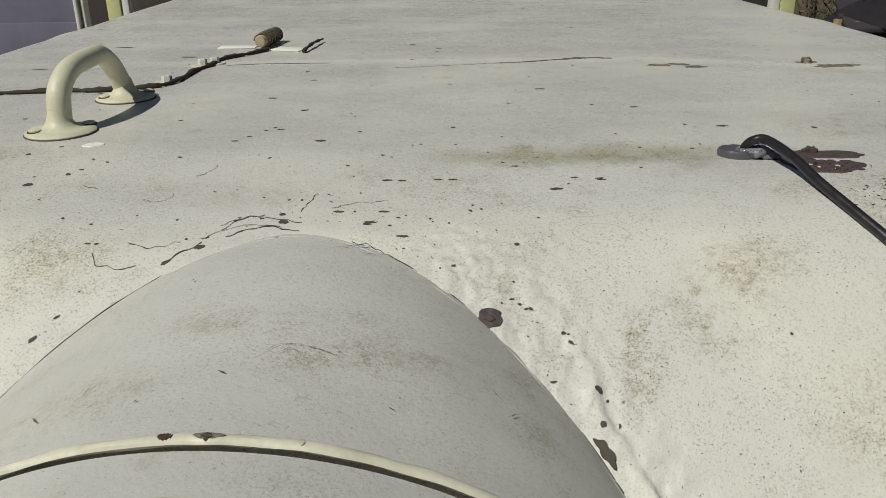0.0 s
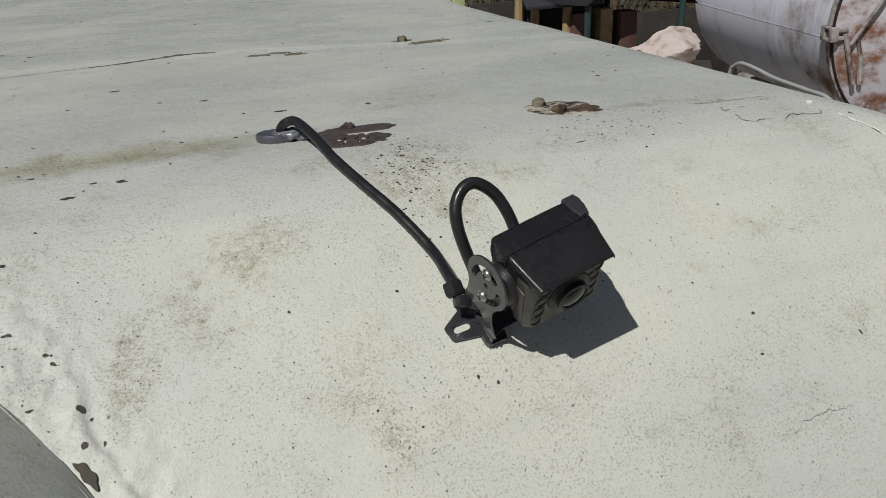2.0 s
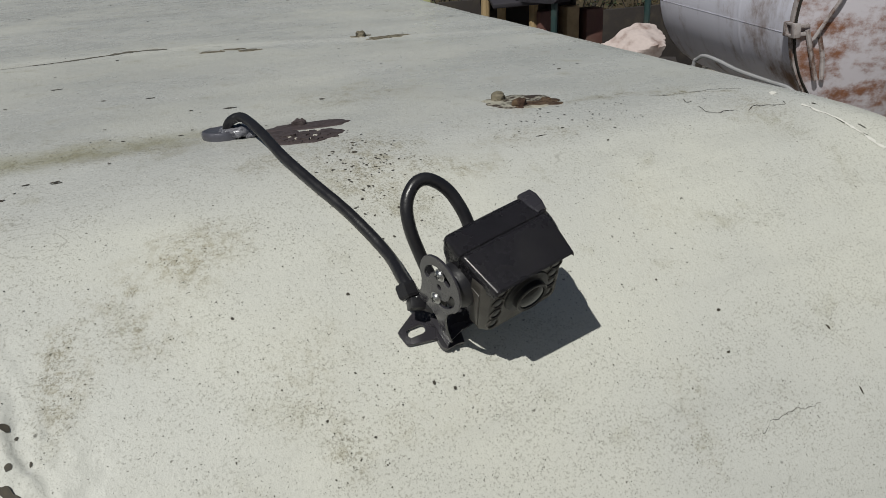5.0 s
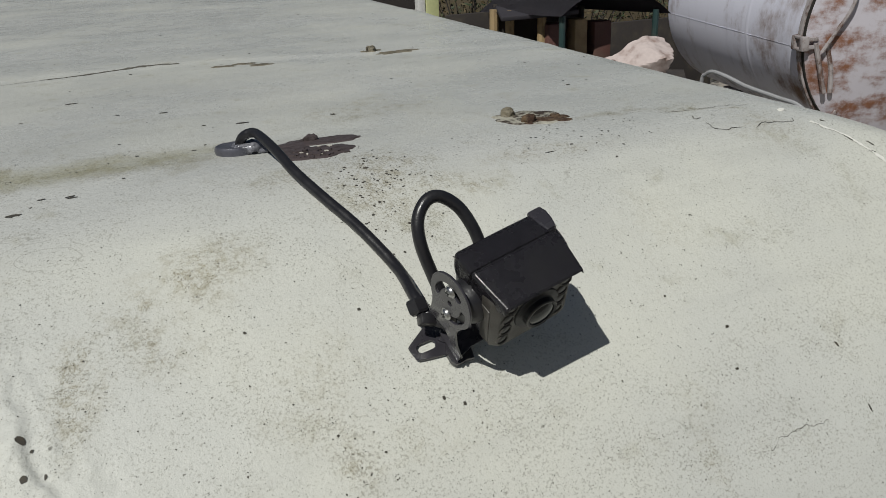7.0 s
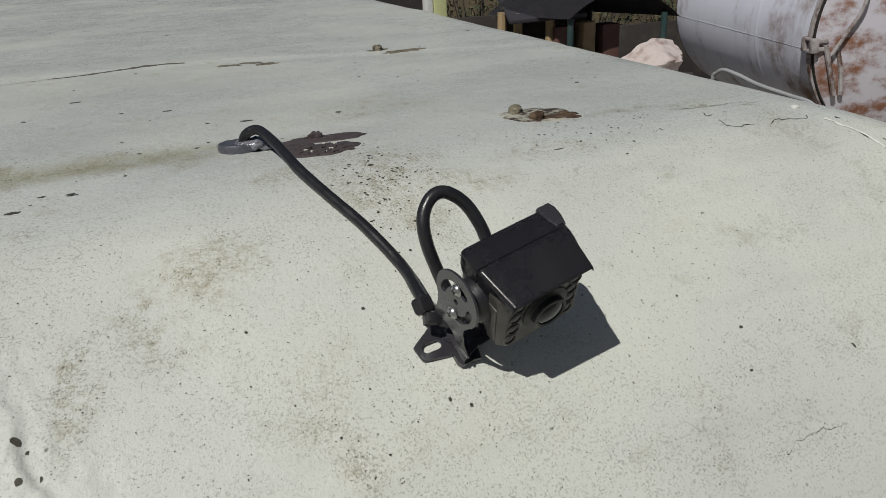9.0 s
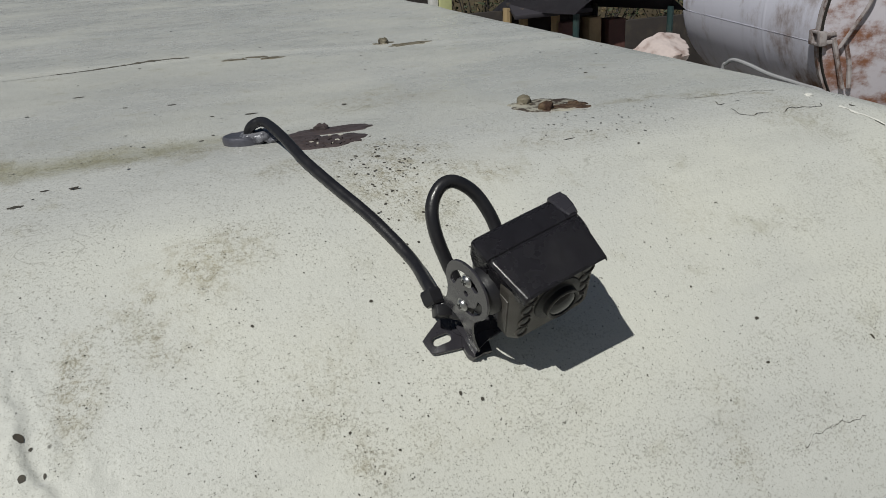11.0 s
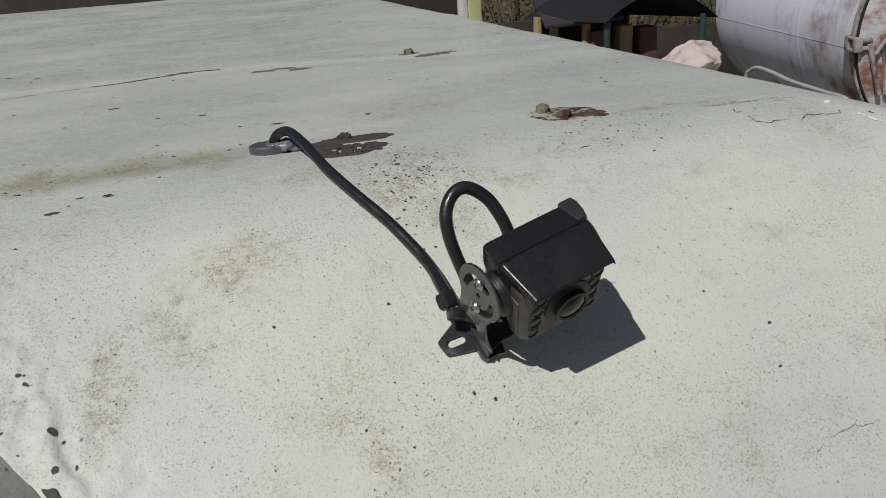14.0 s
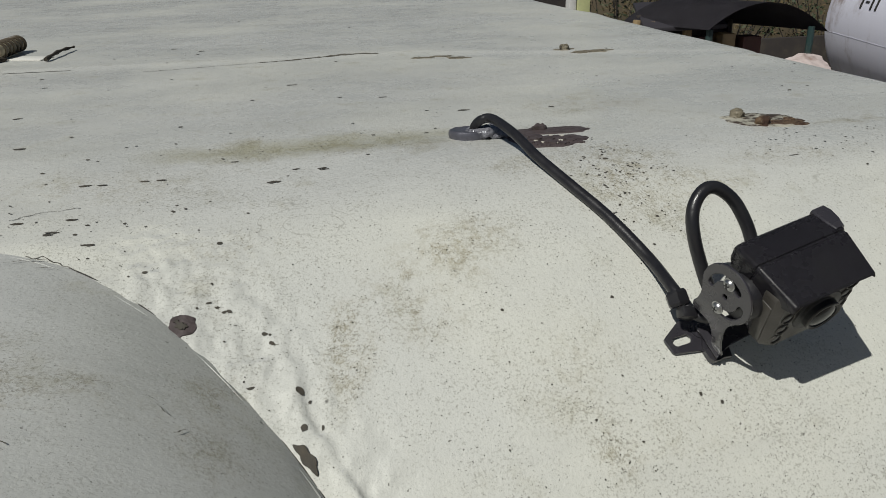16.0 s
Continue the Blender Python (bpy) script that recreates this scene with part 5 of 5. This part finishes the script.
roofm = frame_of(far(28.6, 9.5, z=1.90), (-0.10, -0.16, 1), (0.95, -0.3, 0))
box(bm, (0.85, 1.0, 0.05), (0, 0, 0), AI @ roofm, 0.01)
part("awning_roof", bm, CANVAS, awn)
for az, d in ((25.9, 9.3), (27.0, 9.2), (29.2, 9.15)):
    p = far(az, d, z=0)
    part("post", tube(bmesh.new(), [AI @ p, AI @ (p + Vector((0.02, 0, 1.86)))], 0.05, 9), WOOD, awn)
bm = bmesh.new()
box(bm, (1.3, 0.06, 1.75), (0.1, 1.0, 0.88), None, 0.01)
part("back_board", bm, DARK_WOOD_AND_FILL, awn)

# sacks on a timber stack before the tank
stack = tagged(thing("pallet_stack", Matrix.Translation(far(35.6, 6.9, z=0)) @ Matrix.Rotation(radians(-35), 4, "Z")), "stack of dark timber pallets", "pallets")
for k in range(11):
    bm = bmesh.new()
    for x in (-0.38, -0.19, 0, 0.19, 0.38):
        box(bm, (0.14, 0.8, 0.022), (x, 0, 0.14 * k + 0.125), None)
    for y in (-0.35, 0, 0.35):
        box(bm, (0.9, 0.09, 0.11), (0, y, 0.14 * k + 0.056), None)
    part("pallet", bm, DARK_WOOD_AND_FILL, stack)
bm = bmesh.new()
bmesh.ops.create_icosphere(bm, subdivisions=5, radius=1.0)
cells = [Vector((math.sin(k * 2.4) * math.cos(k * 1.1), math.cos(k * 2.4) * math.cos(k * 1.1), math.sin(k * 1.7))).normalized() for k in range(15)]
for v in bm.verts:
    n = v.co.normalized()
    # flat pulled panels between sharp folds
    near = max(n.dot(c) for c in cells)
    f = 0.80 / max(0.62, near) + 0.05 * noise.noise(n * 2.3 + Vector((4, 0, 0))) + 0.03 * noise.noise(n * 7)
    rise = 0.42 + 0.62 * ease((n.x + 0.9) / 1.5)
    v.co = Vector((n.x * 0.265 * f, n.y * 0.24 * f * rise, max(-0.14, n.z * 0.27 * f * rise - 0.03)))
bmesh.ops.transform(bm, matrix=Matrix.Translation(far(35.95, 6.75, z=1.700)) @ Matrix.Rotation(radians(-20), 4, "Z"), verts=bm.verts)
sack = tagged(part("sack", bm, SACK, None, "", 25), "crumpled pinkish-white sack on the pallets", "sack")
# dark-coloured cup at the sack's end, its inner shade put into the colour
mouth = lathe(bmesh.new(), [(0, 0.0), (0.6, 0.05), (1.0, 0.16), (1.12, 0.10)], Matrix.Translation(far(34.55, 6.62, z=1.655)) @ Matrix.Rotation(radians(-70), 4, "Z") @ Matrix.Rotation(radians(90), 4, "X") @ Matrix.Diagonal((0.055, 0.075, 0.06, 1)), 22)
for v in mouth.verts:
    v.co += Vector((noise.noise(v.co * 14), noise.noise(v.co * 14 + Vector((5, 0, 0))), noise.noise(v.co * 14 + Vector((0, 5, 0))))) * 0.02
part("sack_mouth", mouth, BRICKRED, sack, "open mouth of the sack with its inner shade painted dark")

# steel gate posts and the end of a sheet wall behind the hood
for x, y, wide, mt, nm, lab in ((1.953, 4.52, 0.078, LIME, "lime_post", "lime green painted steel post"), (1.890, 4.53, 0.044, WHITEPOST, "white_post", "white painted steel post"),
                                (-1.687, 4.52, 0.075, LIME, "lime_post", "lime green painted steel post"), (-1.628, 4.53, 0.040, WHITEPOST, "white_post", "white painted steel post"),
                                (-1.892, 4.52, 0.020, WHITEPOST, "white_post", "narrow white painted door frame post"), (-1.862, 4.54, 0.018, WHITEPOST, "white_post", "narrow white painted door frame post")):
    bm = bmesh.new()
    box(bm, (wide, 0.07, 3.2), (x, y, 1.6), bevel=0.008)
    tagged(part(nm, bm, mt), lab, "post")
wall_l = bmesh.new()
box(wall_l, (3.0, 0.08, 3.2), (-3.406, 4.60, 1.6), bevel=0.006)
west = tagged(part("wall_west", wall_l, BLUEGREY), "blue-grey stained sheet wall", "wall", kind="structure")
for k, z in enumerate((0.75, 1.54, 2.33)):
    bm = bmesh.new()
    box(bm, (2.98, 0.016, 0.77), (-3.406, 4.553, z - 0.385 + 0.004 * k), bevel=0.004)
    part("panel", bm, BLUEGREY, west)

# added dark backdrop that stands in for dark openings behind the posts
bm = bmesh.new()
box(bm, (6.5, 0.12, 3.2), tuple(far(-2, 7.4, z=1.6)), bevel=0.01)
tagged(part("wall_north", bm, DARK_WOOD_AND_FILL), "dark backdrop wall added for the dark openings behind the posts", "wall", kind="structure")

LEAF = Mat("dry_scrub_leaf", 0.7)
tone = LEAF.t.nodes.new("ShaderNodeNewGeometry").outputs["Random Per Island"]
LEAF.color(LEAF.mix(LEAF.ramp(tone, 0.2, 0.9), (0.03, 0.045, 0.018), (0.10, 0.07, 0.03)))


def scrub(az, d, wide, high, n, seed, name, label):
    """A bush: bent stems with many small leaves round them."""
    rnd = random.Random(seed)
    base = far(az, d, z=0)
    ob = tagged(thing(name, Matrix.Translation(base)), label, "bush")
    bm = bmesh.new()
    tips = []
    for _ in range(26):
        e = Vector((rnd.uniform(-wide, wide), rnd.uniform(-0.5, 0.5), high * rnd.uniform(0.6, 1.0)))
        pts = smooth_path([(e.x * 0.3, e.y * 0.3, 0), (e.x * 0.5, e.y * 0.6, e.z * 0.5), e], 4)
        tube(bm, pts, lambda t: 0.018 - 0.013 * t, 5)
        tips += pts[3:]
    part("trunk", bm, DARK_WOOD_AND_FILL, ob)
    verts, faces = [], []
    for _ in range(n):
        p = rnd.choice(tips) + Vector((rnd.gauss(0, 0.13), rnd.gauss(0, 0.13), rnd.gauss(0, 0.12)))
        a = Vector((rnd.gauss(0, 1), rnd.gauss(0, 1), rnd.gauss(0, 1))).normalized()
        b = a.orthogonal().normalized()
        s = rnd.uniform(0.02, 0.05)
        k = len(verts)
        verts += [p - a * s, p + b * s * 0.45, p + a * s, p - b * s * 0.45]
        faces.append((k, k + 1, k + 2, k + 3))
    me = bpy.data.meshes.new("leaves")
    me.from_pydata([tuple(v) for v in verts], [], faces)
    me.materials.append(LEAF.m)
    lv = new("leaves", me)
    lv.parent = ob


scrub(24.9, 11.0, 0.8, 2.5, 2600, 3, "dry_bush", "dry brown-green bush behind the posts")
scrub(38.0, 13.5, 1.2, 2.6, 2600, 4, "dry_bush", "green-brown bush behind the cart")
# added dark board in place of the shaded background between cart and tank
fence = bmesh.new()
box(fence, (2.2, 0.06, 1.52), tuple(far(36.2, 11.0, z=0.76)), bevel=0.01)
tagged(part("dark_backdrop", fence, DARK_WOOD_AND_FILL), "dark board added to fill the shaded background beside the cart", "fence")
scrub(31.0, 13.0, 1.6, 2.7, 3000, 5, "dry_bush", "green-brown bush behind the cart")
bm = bmesh.new()
box(bm, (9.0, 0.15, 2.6), tuple(far(33, 15, z=1.3)), bevel=0.01)
tagged(part("wall_east", bm, paint("weathered_brown_boards", (0.12, 0.095, 0.06), 0.8, 0.7, 2.5, (0.04, 0.05, 0.025), 30)), "weathered brown timber boundary wall behind the bushes", "wall", kind="structure")
